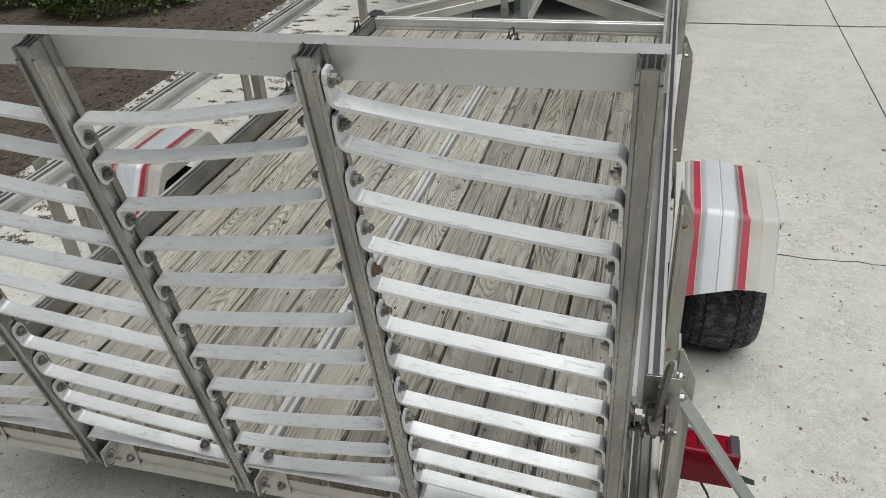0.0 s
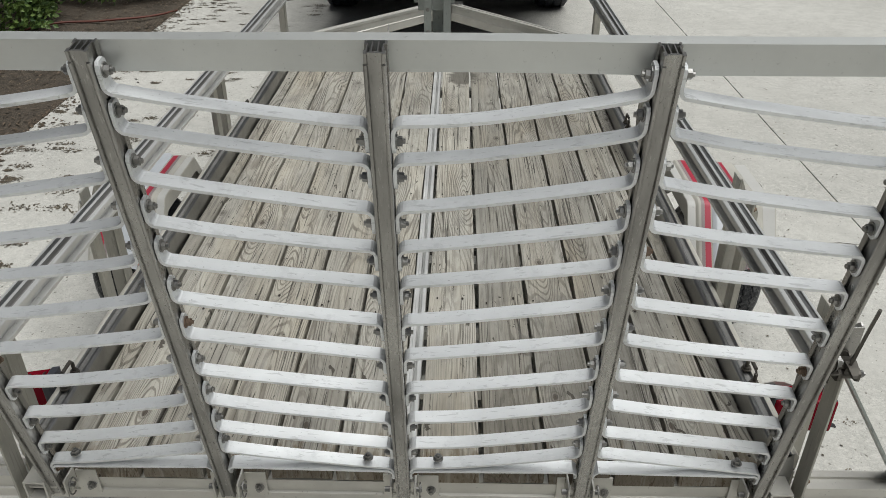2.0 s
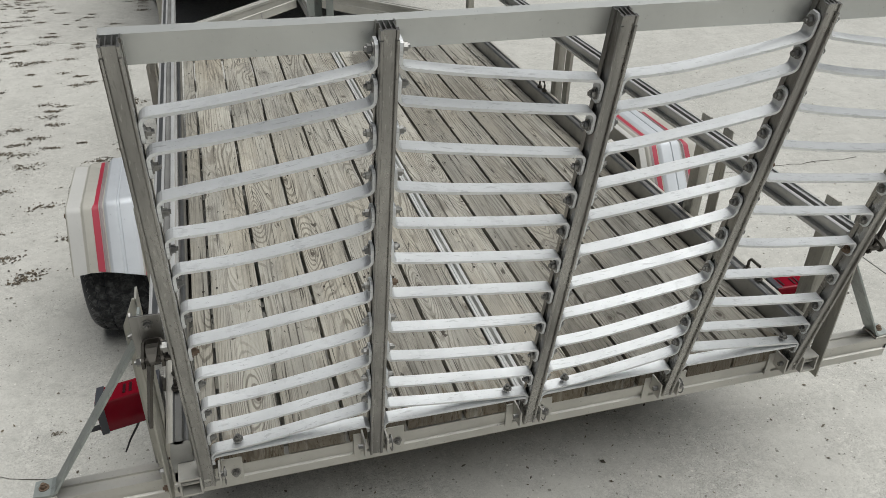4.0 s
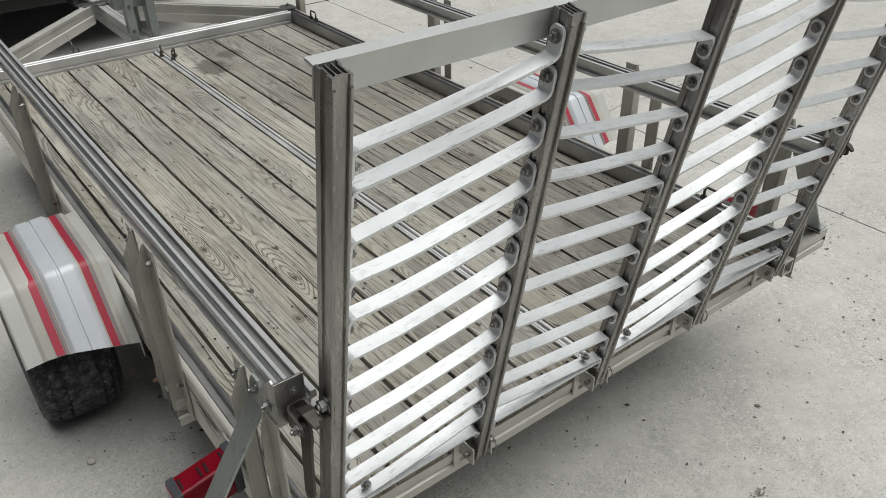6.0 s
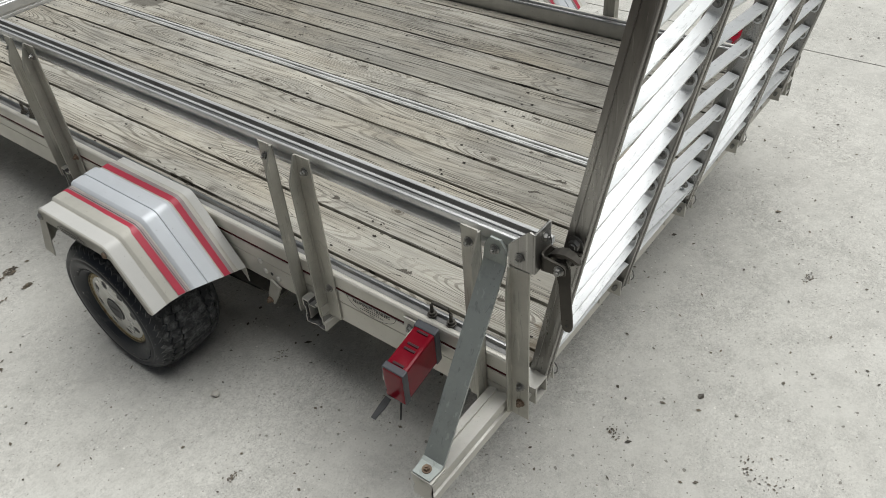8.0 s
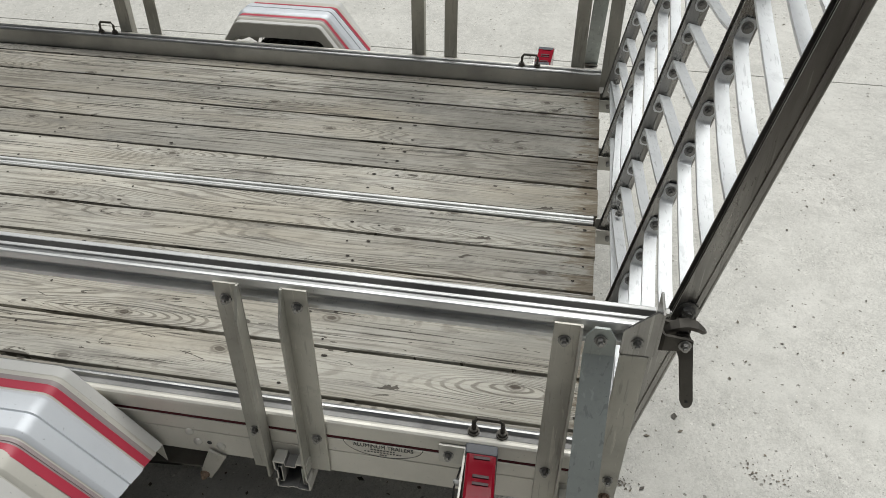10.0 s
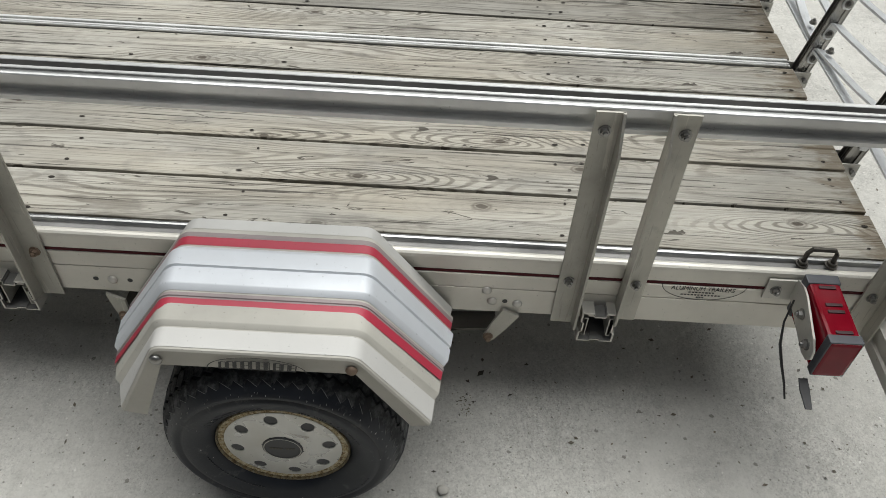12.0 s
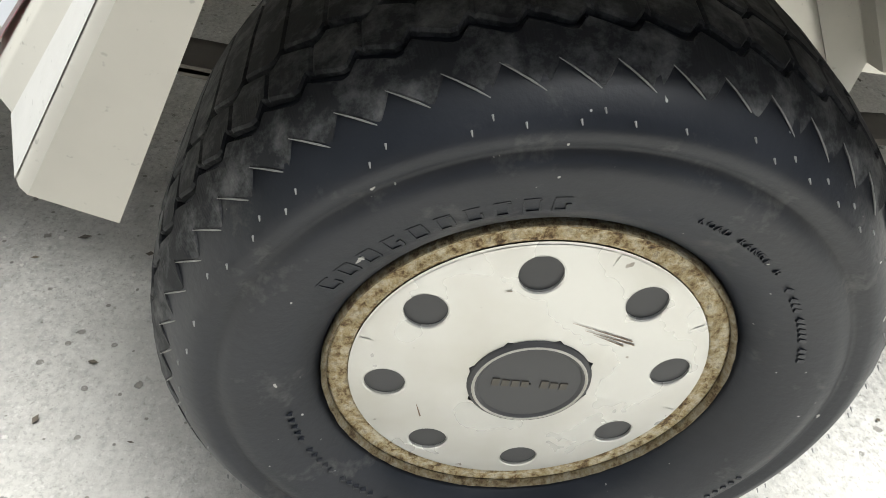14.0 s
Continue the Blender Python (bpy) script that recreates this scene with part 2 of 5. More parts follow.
def concrete_mat(name="broomed_concrete", light=(0.61, 0.597, 0.552), dark=(0.475, 0.464, 0.427)):
    m = material(name, light, 0.88)
    k = Nodes(m)
    v = k.coords()
    big = k.noise(v, 0.55, 6, 0.6)
    mid = k.noise(v, 5.0, 6, 0.65)
    grit = k.noise(v, 130.0, 5, 0.75)
    pores = k.noise(v, 55.0, 3, 0.6)
    worn = k.ramp(k.noise(v, 2.6, 6, 0.68), (0.38, 0.15), (0.64, 1.0))
    c = k.mix(k.ramp(big, (0.32, 0.0), (0.68, 1.0)), dark, light)
    c = k.mix(k.calc("MULTIPLY", k.ramp(mid, (0.40, 0.0), (0.70, 1.0)), 0.36), c, tuple(x * 0.78 for x in dark))
    c = k.mix(k.calc("MULTIPLY", k.calc("MULTIPLY", k.ramp(grit, (0.46, 0.0), (0.66, 1.0)), worn), 0.85), c, tuple(x * 0.55 for x in dark))
    c = k.mix(k.calc("MULTIPLY", k.ramp(pores, (0.66, 0.0), (0.74, 1.0)), 0.6), c, (0.17, 0.16, 0.14))
    blotch = k.noise(v, 30.0, 5, 0.75)
    cloud = k.noise(v, 11.0, 5, 0.7, 0.4)
    c = k.mix(k.calc("MULTIPLY", k.ramp(cloud, (0.48, 0.0), (0.70, 1.0)), 0.4), c, tuple(x * 0.7 for x in dark))
    c = k.mix(k.calc("MULTIPLY", k.ramp(cloud, (0.28, 1.0), (0.44, 0.0)), 0.2), c, (0.66, 0.65, 0.605))
    c = k.mix(k.calc("MULTIPLY", k.ramp(blotch, (0.52, 0.0), (0.66, 1.0)), 0.26), c, tuple(x * 0.66 for x in dark))
    pale_grit = k.ramp(k.noise(v, 70.0, 4, 0.7), (0.58, 0.0), (0.72, 1.0))
    c = k.mix(k.calc("MULTIPLY", k.calc("MULTIPLY", pale_grit, worn), 0.5), c, (0.74, 0.73, 0.69))
    spots = k.ramp(k.noise(v, 17.0, 3, 0.5), (0.70, 0.0), (0.75, 1.0))
    c = k.mix(k.calc("MULTIPLY", spots, 0.14), c, (0.25, 0.235, 0.2))
    stones = k.noise(v, 42.0, 4, 0.68, 0.3)
    c = k.mix(k.calc("MULTIPLY", k.ramp(stones, (0.52, 0.0), (0.62, 1.0)), k.calc("MULTIPLY", worn, 0.40)), c, (0.70, 0.685, 0.63))
    c = k.mix(k.calc("MULTIPLY", k.ramp(stones, (0.34, 1.0), (0.43, 0.0)), k.calc("MULTIPLY", worn, 0.42)), c, (0.30, 0.285, 0.25))
    # scattered pits with ragged rims, some holding pale sand
    edge = k.noise(v, 90.0, 3, 0.6)
    relief = k.calc("MULTIPLY_ADD", grit, 0.6, k.calc("MULTIPLY", pores, -0.5))
    for scale, size, dark_pit in ((17.0, 0.21, True), (41.0, 0.26, True), (26.0, 0.20, False)):
        cells = k.node("ShaderNodeTexVoronoi", Vector=v, Scale=scale)
        cells.voronoi_dimensions = "2D"
        pick = k.t.nodes.new("ShaderNodeSeparateColor")
        k.t.links.new(cells.outputs["Color"], pick.inputs[0])
        reach = k.calc("SUBTRACT", k.calc("MULTIPLY", pick.outputs[0], size), size * 0.58)
        depth = k.calc("SUBTRACT", reach, k.calc("MULTIPLY_ADD", edge, 0.24, k.calc("SUBTRACT", cells.outputs["Distance"], 0.12)))
        pit = k.ramp(depth, (0.0, 0.0), (0.025, 1.0))
        relief = k.calc("MULTIPLY_ADD", pit, -1.2 if dark_pit else 1.0, relief)
        c = k.mix(k.calc("MULTIPLY", pit, 0.75), c, (0.17, 0.158, 0.135) if dark_pit else (0.72, 0.705, 0.655))
    grains = k.noise(v, 240.0, 2, 0.5)
    c = k.mix(k.calc("MULTIPLY", k.ramp(grains, (0.61, 0.0), (0.67, 1.0)), k.calc("MULTIPLY", worn, 0.5)), c, (0.16, 0.15, 0.13))
    c = k.mix(k.calc("MULTIPLY", k.ramp(grains, (0.33, 1.0), (0.39, 0.0)), k.calc("MULTIPLY", worn, 0.45)), c, (0.78, 0.77, 0.73))
    k.colour(c)
    k.bump(relief, 0.6, 0.004)
    return m


CONCRETE = concrete_mat()


def soil_mat():
    m = material("mulched_soil", (0.1, 0.08, 0.06), 0.95)
    k = Nodes(m)
    v = k.coords()
    a, b = k.noise(v, 3, 6, 0.6), k.noise(v, 60, 4, 0.7)
    c = k.mix(k.ramp(a, (0.35, 0.0), (0.65, 1.0)), (0.045, 0.036, 0.027), (0.095, 0.076, 0.057))
    c = k.mix(k.ramp(b, (0.45, 0.0), (0.7, 1.0)), c, (0.13, 0.104, 0.075))
    k.colour(c)
    k.bump(b, 0.9, 0.02)
    return m


SOIL = soil_mat()


def rubber_mat():
    m = material("tyre_rubber", (0.035, 0.036, 0.04), 0.6)
    k = Nodes(m)
    v = k.coords()
    a, b = k.noise(v, 9, 5, 0.6), k.noise(v, 220, 3, 0.6)
    c = k.mix(k.ramp(a, (0.35, 0.0), (0.7, 1.0)), (0.010, 0.012, 0.0165), (0.0225, 0.0255, 0.0325))
    dust = k.ramp(k.noise(v, 34, 5, 0.65), (0.6, 0.0), (0.78, 1.0))
    c = k.mix(k.calc("MULTIPLY", dust, 0.4), c, (0.16, 0.155, 0.145))
    specks = k.ramp(k.noise(v, 130, 2, 0.5), (0.745, 0.0), (0.77, 1.0))
    c = k.mix(k.calc("MULTIPLY", specks, 0.8), c, (0.5, 0.49, 0.46))
    k.colour(c)
    m.node_tree.nodes["Principled BSDF"].inputs["Specular IOR Level"].default_value = 0.3
    k.rough(k.ramp(a, (0.3, 0.34), (0.7, 0.52)))
    k.bump(b, 0.12, 0.002)
    return m


RUBBER = rubber_mat()


def tread_mat():
    m = material("dusty_tread_rubber", (0.06, 0.06, 0.06), 0.8)
    k = Nodes(m)
    a = k.noise(k.coords(), 38, 6, 0.72)
    k.colour(k.mix(k.ramp(a, (0.46, 0.0), (0.74, 1.0)), (0.014, 0.0155, 0.018), (0.15, 0.152, 0.152)))
    k.bump(k.noise(k.coords(), 160, 3), 0.2, 0.002)
    return m


TREAD = tread_mat()
FIN = material("dusty_rubber_fin", (0.24, 0.24, 0.23), 0.8)


def rim_mat():
    m = material("chalky_wheel_paint", (0.62, 0.6, 0.54), 0.42, 0.4)
    k = Nodes(m)
    v = k.coords()
    a = k.noise(v, 12, 4)
    c = k.mix(k.ramp(a, (0.4, 0.0), (0.7, 1.0)), (0.58, 0.572, 0.54), (0.51, 0.497, 0.445))
    chips = k.ramp(k.noise(v, 75, 2, 0.5), (0.74, 0.0), (0.76, 1.0))
    c = k.mix(k.calc("MULTIPLY", chips, 0.7), c, (0.12, 0.09, 0.06))
    k.colour(c)
    k.rough(k.ramp(a, (0.3, 0.22), (0.7, 0.38)))
    return m


RIM = rim_mat()


def rust_mat(name, f):
    m = material(name, (0.3, 0.2, 0.1), 0.75, 0.2)
    k = Nodes(m)
    v = k.coords()
    a, b = k.noise(v, 120, 6, 0.72), k.noise(v, 330, 4, 0.7)
    c = k.ramp(a, (0.30, (0.035, 0.022, 0.014)), (0.40, (0.17 * f, 0.11 * f, 0.05 * f)), (0.47, (0.38 * f, 0.30 * f, 0.16 * f)), (0.62, (0.54 * f, 0.49 * f, 0.37 * f)))
    c = k.mix(k.calc("MULTIPLY", k.ramp(b, (0.5, 0.0), (0.7, 1.0)), 0.6), c, (0.10, 0.06, 0.03))
    k.colour(c)
    k.bump(b, 0.8, 0.004)
    return m


RUST = rust_mat("rusted_rim_lip", 1.22)
RUST_DARK = rust_mat("dark_rusted_edge", 0.5)


def leaf_mat(name, a, b):
    m = material(name, a, 0.5)
    k = Nodes(m)
    geo = k.t.nodes.new("ShaderNodeNewGeometry")
    k.colour(k.mix(geo.outputs["Random Per Island"], a, b))
    return m


LEAF = leaf_mat("evergreen_leaf", (0.022, 0.055, 0.012), (0.16, 0.24, 0.06))
DEAD = leaf_mat("dead_leaf_litter", (0.05, 0.042, 0.032), (0.16, 0.13, 0.09))
MULCH = leaf_mat("bark_chip", (0.035, 0.025, 0.018), (0.15, 0.11, 0.075))
STEM = material("shrub_stem", (0.1, 0.075, 0.05), 0.9)
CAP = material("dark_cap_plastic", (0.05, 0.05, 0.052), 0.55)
CAR = material("dark_car_paint", (0.02, 0.021, 0.024), 0.3, 0.2)
GLASS = material("tinted_glass", (0.01, 0.01, 0.012), 0.05)
HOSE = material("red_hose_rubber", (0.13, 0.04, 0.028), 0.6)
STONE = metal_mat("pale_pebble", (0.55, 0.53, 0.48), 0.85, 0.0, 0.3)
CRACK = material("dark_joint_dirt", (0.09, 0.082, 0.07), 0.95)


# ---- building helpers ----
def mesh_from(bm, name, mat, smooth=False):
    bmesh.ops.recalc_face_normals(bm, faces=bm.faces)
    me = bpy.data.meshes.new(name)
    bm.to_mesh(me)
    bm.free()
    if smooth:
        me.polygons.foreach_set("use_smooth", [True] * len(me.polygons))
    for x in (mat if isinstance(mat, (list, tuple)) else [mat]):
        me.materials.append(x)
    return me


def part(name, bm, mat, parent=None, label="", smooth=False):
    me = bm if isinstance(bm, bpy.types.Mesh) else mesh_from(bm, name, mat, smooth)
    ob = new(name, me)
    ob.parent = parent
    return tagged(ob, label)


def box(bm, x0, x1, y0, y1, z0, z1, bevel=0.0):
    r = bmesh.ops.create_cube(bm, size=1.0)
    vs = r["verts"]
    for v in vs:
        v.co = Vector((x0 + (v.co.x + 0.5) * (x1 - x0), y0 + (v.co.y + 0.5) * (y1 - y0), z0 + (v.co.z + 0.5) * (z1 - z0)))
    if bevel:
        es = list({e for v in vs for e in v.link_edges})
        bmesh.ops.bevel(bm, geom=es, offset=bevel, segments=2, affect="EDGES", profile=0.6)


def sweep(bm, prof, p0, p1, up=(0, 0, 1)):
    """Extrude a profile of (side, up) from p0 to p1."""
    p0, p1 = Vector(p0), Vector(p1)
    d = (p1 - p0).normalized()
    side = d.cross(Vector(up)).normalized()
    u = side.cross(d)
    rings = [[bm.verts.new(p + side * a + u * b) for a, b in prof] for p in (p0, p1)]
    n = len(prof)
    for i in range(n):
        bm.faces.new((rings[0][i], rings[0][(i + 1) % n], rings[1][(i + 1) % n], rings[1][i]))
    for r in rings:
        f = bm.faces.new(r)
        bmesh.ops.triangulate(bm, faces=[f], ngon_method="EAR_CLIP")


def tube(bm, pts, r, n=8, cap=True):
    pts = [Vector(p) for p in pts]
    rings = []
    ref = Vector((0.13, 0.21, 0.97))
    for i, p in enumerate(pts):
        d = (pts[min(i + 1, len(pts) - 1)] - pts[max(i - 1, 0)]).normalized()
        a = d.cross(ref)
        a = a.normalized() if a.length > 0.05 else d.orthogonal().normalized()
        b = d.cross(a)
        rr = r[i] if isinstance(r, (list, tuple)) else r
        rings.append([bm.verts.new(p + (a * math.cos(t) + b * math.sin(t)) * rr) for t in (2 * math.pi * j / n for j in range(n))])
    for q, w in zip(rings, rings[1:]):
        for j in range(n):
            bm.faces.new((q[j], q[(j + 1) % n], w[(j + 1) % n], w[j]))
    if cap:
        bm.faces.new(rings[0])
        bm.faces.new(rings[-1])


def ribbon(bm, path, half_w, thick, axis, plane_n=None):
    """A flat bar along path; axis is its width direction."""
    path, axis = [Vector(p) for p in path], Vector(axis).normalized()
    rows = []
    for i, p in enumerate(path):
        d = (path[min(i + 1, len(path) - 1)] - path[max(i - 1, 0)]).normalized()
        n = d.cross(axis).normalized()
        w = half_w[i] if isinstance(half_w, (list, tuple)) else half_w
        rows.append([bm.verts.new(p + axis * a * w + n * b * thick / 2) for a, b in ((-1, -1), (1, -1), (1, 1), (-1, 1))])
    for q, w in zip(rows, rows[1:]):
        for j in range(4):
            bm.faces.new((q[j], q[(j + 1) % 4], w[(j + 1) % 4], w[j]))
    bm.faces.new(rows[0])
    bm.faces.new(rows[-1])


def lathe(bm, prof, centre, n=64, closed=True, a0=0.0):
    """Turn a profile of (x, radius) round the x axis through centre."""
    c = Vector(centre)
    rings = []
    for j in range(n):
        t = a0 + 2 * math.pi * j / n
        rings.append([bm.verts.new(c + Vector((x, r * math.cos(t), r * math.sin(t)))) for x, r in prof])
    m = len(prof)
    for j in range(n):
        q, w = rings[j], rings[(j + 1) % n]
        for i in range(m if closed else m - 1):
            bm.faces.new((q[i], q[(i + 1) % m], w[(i + 1) % m], w[i]))


def hex_bolt(r=0.0085, head=0.008, washer=0.0125):
    """A hexagonal head with a washer and a stud end, along +x."""
    bm = bmesh.new()
    for rr, a, b, n in ((washer, 0.0, 0.002, 16), (r, 0.002, 0.002 + head, 6), (r * 0.55, 0.002 + head, 0.006 + head, 8)):
        rings = [[bm.verts.new((x, rr * math.cos(2 * math.pi * j / n), rr * math.sin(2 * math.pi * j / n))) for j in range(n)] for x in (a, b)]
        for j in range(n):
            bm.faces.new((rings[0][j], rings[0][(j + 1) % n], rings[1][(j + 1) % n], rings[1][j]))
        bm.faces.new(rings[0])
        bm.faces.new(rings[1])
    return bm


BOLT_MESH = mesh_from(hex_bolt(0.0072, 0.007, 0.0105), "bolt", BOLT)
RUSTY_MESH = mesh_from(hex_bolt(0.0072, 0.007, 0.0105), "rusty_bolt", RUSTY)
def dome_bolt(r=0.0125):
    bm = bmesh.new()
    lathe(bm, [(0.0, r), (0.0025, r), (0.005, r * 0.8), (0.0065, r * 0.45), (0.007, 0.0004)], (0, 0, 0), 18, closed=False)
    return bm


DOME = mesh_from(dome_bolt(0.0102), "dome_bolt", BOLT, True)
DOME_PALE = mesh_from(dome_bolt(0.0098), "pale_dome_bolt", ALU_SIDE, True)
DOME_RUSTY = mesh_from(dome_bolt(0.0095), "rusty_dome_bolt", RUSTY, True)
BIG_BOLT = mesh_from(hex_bolt(0.011, 0.009, 0.017), "carriage_bolt", BOLT)


def bolt(parent, at, direction, me=None, name="bolt"):
    ob = new(name, me or BOLT_MESH)
    ob.parent = parent
    d = Vector(direction)
    ob.matrix_basis = Matrix.Translation(at) @ d.to_track_quat("X", "Z").to_matrix().to_4x4() @ pose(0, 0, 0, random.uniform(0, 60))
    return ob


def text_mesh(body, size, mat, depth=0.0006):
    cu = bpy.data.curves.new("lettering", "FONT")
    cu.body, cu.size, cu.extrude, cu.align_x, cu.align_y = body, size, depth, "CENTER", "CENTER"
    cu.resolution_u = 2
    tmp = bpy.data.objects.new("lettering", cu)
    me = bpy.data.meshes.new_from_object(tmp)
    bpy.data.objects.remove(tmp)
    bpy.data.curves.remove(cu)
    me.materials.clear()
    me.materials.append(mat)
    return me


# ---- ground ----
bm = bmesh.new()
box(bm, -400, 400, -400, 400, -0.6, -0.13)
ground = part("ground", bm, CONCRETE)
tagged(ground, "pale grey concrete and bare ground to the horizon", "ground", kind="structure")

pavement = new("pavement", None)
tagged(pavement, "pale broom-finished concrete driveway with saw-cut joints", "driveway", kind="structure")
XJ = [-2.30, 1.87, 6.2, 10.5]
YJ = [-12.0, -7.4, -3.2, 4.60, 8.9, 13.3]
for i in range(3):
    for j in range(5):
        bm = bmesh.new()
        g = 0.003
        box(bm, XJ[i] + g, XJ[i + 1] - g, YJ[j] + g, YJ[j + 1] - g, -0.12, 0.0, 0.003)
        part("slab", bm, CONCRETE, pavement)
bm = bmesh.new()
box(bm, XJ[0], XJ[3], YJ[0], YJ[5], -0.125, -0.012)
part("joint_filler", bm, CRACK, pavement, "dark dirt in the slab joints")


def crack(pts, w):
    bm = bmesh.new()
    prev = None
    for i, p in enumerate(pts):
        ww = w * random.uniform(0.4, 1.0)
        a, b = bm.verts.new((p[0], p[1] - ww, 0.0015)), bm.verts.new((p[0], p[1] + ww, 0.0015))
        if prev:
            bm.faces.new((prev[0], a, b, prev[1]))
        prev = (a, b)
    return part("crack", bm, CRACK, pavement, "thin crack in the concrete")


crack([(1.22 + 0.05 * i, 1.675 + random.uniform(-0.012, 0.012), 0) for i in range(28)], 0.003)
crack([(0.85 + 0.06 * i, 4.605 + random.uniform(-0.008, 0.008), 0) for i in range(40)], 0.010)
crack([(-1.15 - 0.05 * i, 0.42 + 0.02 * i + random.uniform(-0.012, 0.012), 0) for i in range(10)], 0.0018)

bm = bmesh.new()
N = 60
grid = [[bm.verts.new((-13.5 + 11.21 * i / N, -13 + 27 * j / N, -0.035 + 0.03 * noise.noise((i * 0.5, j * 0.7, 0)))) for j in range(N + 1)] for i in range(N + 1)]
for i in range(N):
    for j in range(N):
        bm.faces.new((grid[i][j], grid[i + 1][j], grid[i + 1][j + 1], grid[i][j + 1]))
soil = part("soil_bed", bm, SOIL, smooth=True)
tagged(soil, "dark brown soil bed with bark mulch beside the drive", "soil", kind="structure")


def litter(name, count, place, size, mat, label, category, lift=0.002, slim=(0.25, 0.7)):
    """Small bent flakes strewn over the ground as one object."""
    verts, faces = [], []
    for _ in range(count):
        x, y, z = place()
        s, t = size * random.uniform(0.4, 1.5), random.uniform(0, 6.283)
        w = s * random.uniform(*slim)
        c, d = math.cos(t), math.sin(t)
        b = len(verts)
        for a, q, h in ((-s, 0, 0), (0, -w, 0.2 * w), (s, 0, random.uniform(0, 0.5) * w), (0, w, 0.3 * w)):
            verts.append((x + a * c - q * d, y + a * d + q * c, z + lift + h))
        faces += [(b, b + 1, b + 2), (b, b + 2, b + 3)]
    me = bpy.data.meshes.new(name)
    me.from_pydata(verts, [], faces)
    me.materials.append(mat)
    return tagged(new(name, me), label, category, kind="stuff")


def near_bed():
    return -2.34 + random.expovariate(15.0), random.uniform(-1.0, 7.0), 0.0


def clump_spots(n):
    spots = [(-2.30 + min(random.expovariate(1.9), 1.2), random.uniform(1.2, 6.0), random.uniform(0.005, 0.028)) for _ in range(n)]

    def place():
        x, y, r = random.choice(spots)
        return random.gauss(x, r * 1.5), random.gauss(y, r * 0.7), 0.0
    return place


litter("leaf_litter", 17000, clump_spots(230), 0.0062, DEAD, "scattered dead leaves and dirt on the concrete", "leaf litter")
litter("spilled_soil", 2600, near_bed, 0.011, MULCH, "soil crumbs and bark spilled over the slab edge", "soil crumbs")
litter("fine_debris", 4200, lambda: (random.uniform(-3.2, 3.5), random.uniform(-2.6, 5.5), 0.0), 0.0050, DEAD, "tiny dark specks of debris on the concrete", "debris")
SMUDGES = [(-0.47, -0.50, 0.035), (-0.44, -0.43, 0.02), (-0.50, 0.74, 0.03), (-0.83, 0.83, 0.02), (0.33, -0.33, 0.012), (-0.53, -0.11, 0.012), (-1.55, 1.45, 0.02), (-1.2, 0.62, 0.012), (1.45, 1.75, 0.02), (-1.3, -0.15, 0.02), (1.3, 0.6, 0.015), (-0.9, 2.1, 0.03)]


def near_smudge():
    x, y, r = random.choice(SMUDGES)
    return random.gauss(x, r), random.gauss(y, r * 0.6), 0.0


litter("dirt_smudges", 420, near_smudge, 0.0030, DEAD, "small patches of loose dirt on the concrete", "dirt")
litter("larger_specks", 260, lambda: (random.uniform(-3.0, 3.2), random.uniform(-2.4, 4.5), 0.0), 0.0085, DEAD, "dark twig bits and crumbs on the concrete", "debris")
litter("bark_mulch", 20000, lambda: (random.uniform(-7.5, -2.31), random.uniform(-0.5, 7.5), -0.03), 0.024, MULCH, "brown bark mulch and twigs on the bed", "mulch", 0.012, (0.07, 0.3))


def shrub(x, y, r, h, seed):
    rng = random.Random(seed)
    top = new("shrub")
    top.location = (x, y, 0)
    bm = bmesh.new()
    tips = []
    for _ in range(26):
        a, q = rng.uniform(0, 6.283), rng.uniform(0.1, 0.85) * r
        t = Vector((q * math.cos(a), q * math.sin(a), h * rng.uniform(0.35, 0.9)))
        tube(bm, [(0.05 * math.cos(a), 0.05 * math.sin(a), -0.05), t * 0.5 + Vector((0, 0, 0.05)), t], [0.014, 0.009, 0.004], 5)
        tips.append(t)
    part("stem", bm, STEM, top)
    verts, faces = [], []
    for _ in range(9000):
        a, u = rng.uniform(0, 6.283), rng.uniform(-0.46, 1)
        bump = 1 + 0.22 * noise.noise((math.cos(a) * 2 + seed, math.sin(a) * 2, u * 3))
        rad = r * bump * math.sqrt(max(0, 1 - max(u, 0) ** 2)) * rng.uniform(0.72, 1.03)
        p = Vector((rad * math.cos(a), rad * math.sin(a), max(0.02, h * (0.32 + 0.68 * u) * bump)))
        out = Vector((math.cos(a), math.sin(a), rng.uniform(-0.2, 1.1))).normalized()
        d = (out + Vector([rng.uniform(-0.7, 0.7) for _ in range(3)])).normalized()
        s = d.orthogonal().normalized() * rng.uniform(0.013, 0.023)
        ln = d * rng.uniform(0.035, 0.065)
        n = d.cross(s).normalized() * 0.006
        b = len(verts)
        verts += [p, p + ln * 0.5 + s + n, p + ln, p + ln * 0.5 - s + n]
        faces += [(b, b + 1, b + 2), (b, b + 2, b + 3)]
    me = bpy.data.meshes.new("crown")
    me.from_pydata(verts, [], faces)
    me.materials.append(LEAF)
    part("crown", me, None, top)
    return tagged(top, "dense dark green evergreen shrub on the mulched bed", "shrub", "shrubs beside the drive")


for i, (x, y, r, h) in enumerate([(-3.88, 5.05, 0.70, 0.78), (-5.3, 5.1, 0.76, 0.83), (-3.13, 6.45, 0.73, 0.88), (-4.6, 6.6, 0.8, 0.95)]):
    shrub(x, y, r, h, 11 + i)

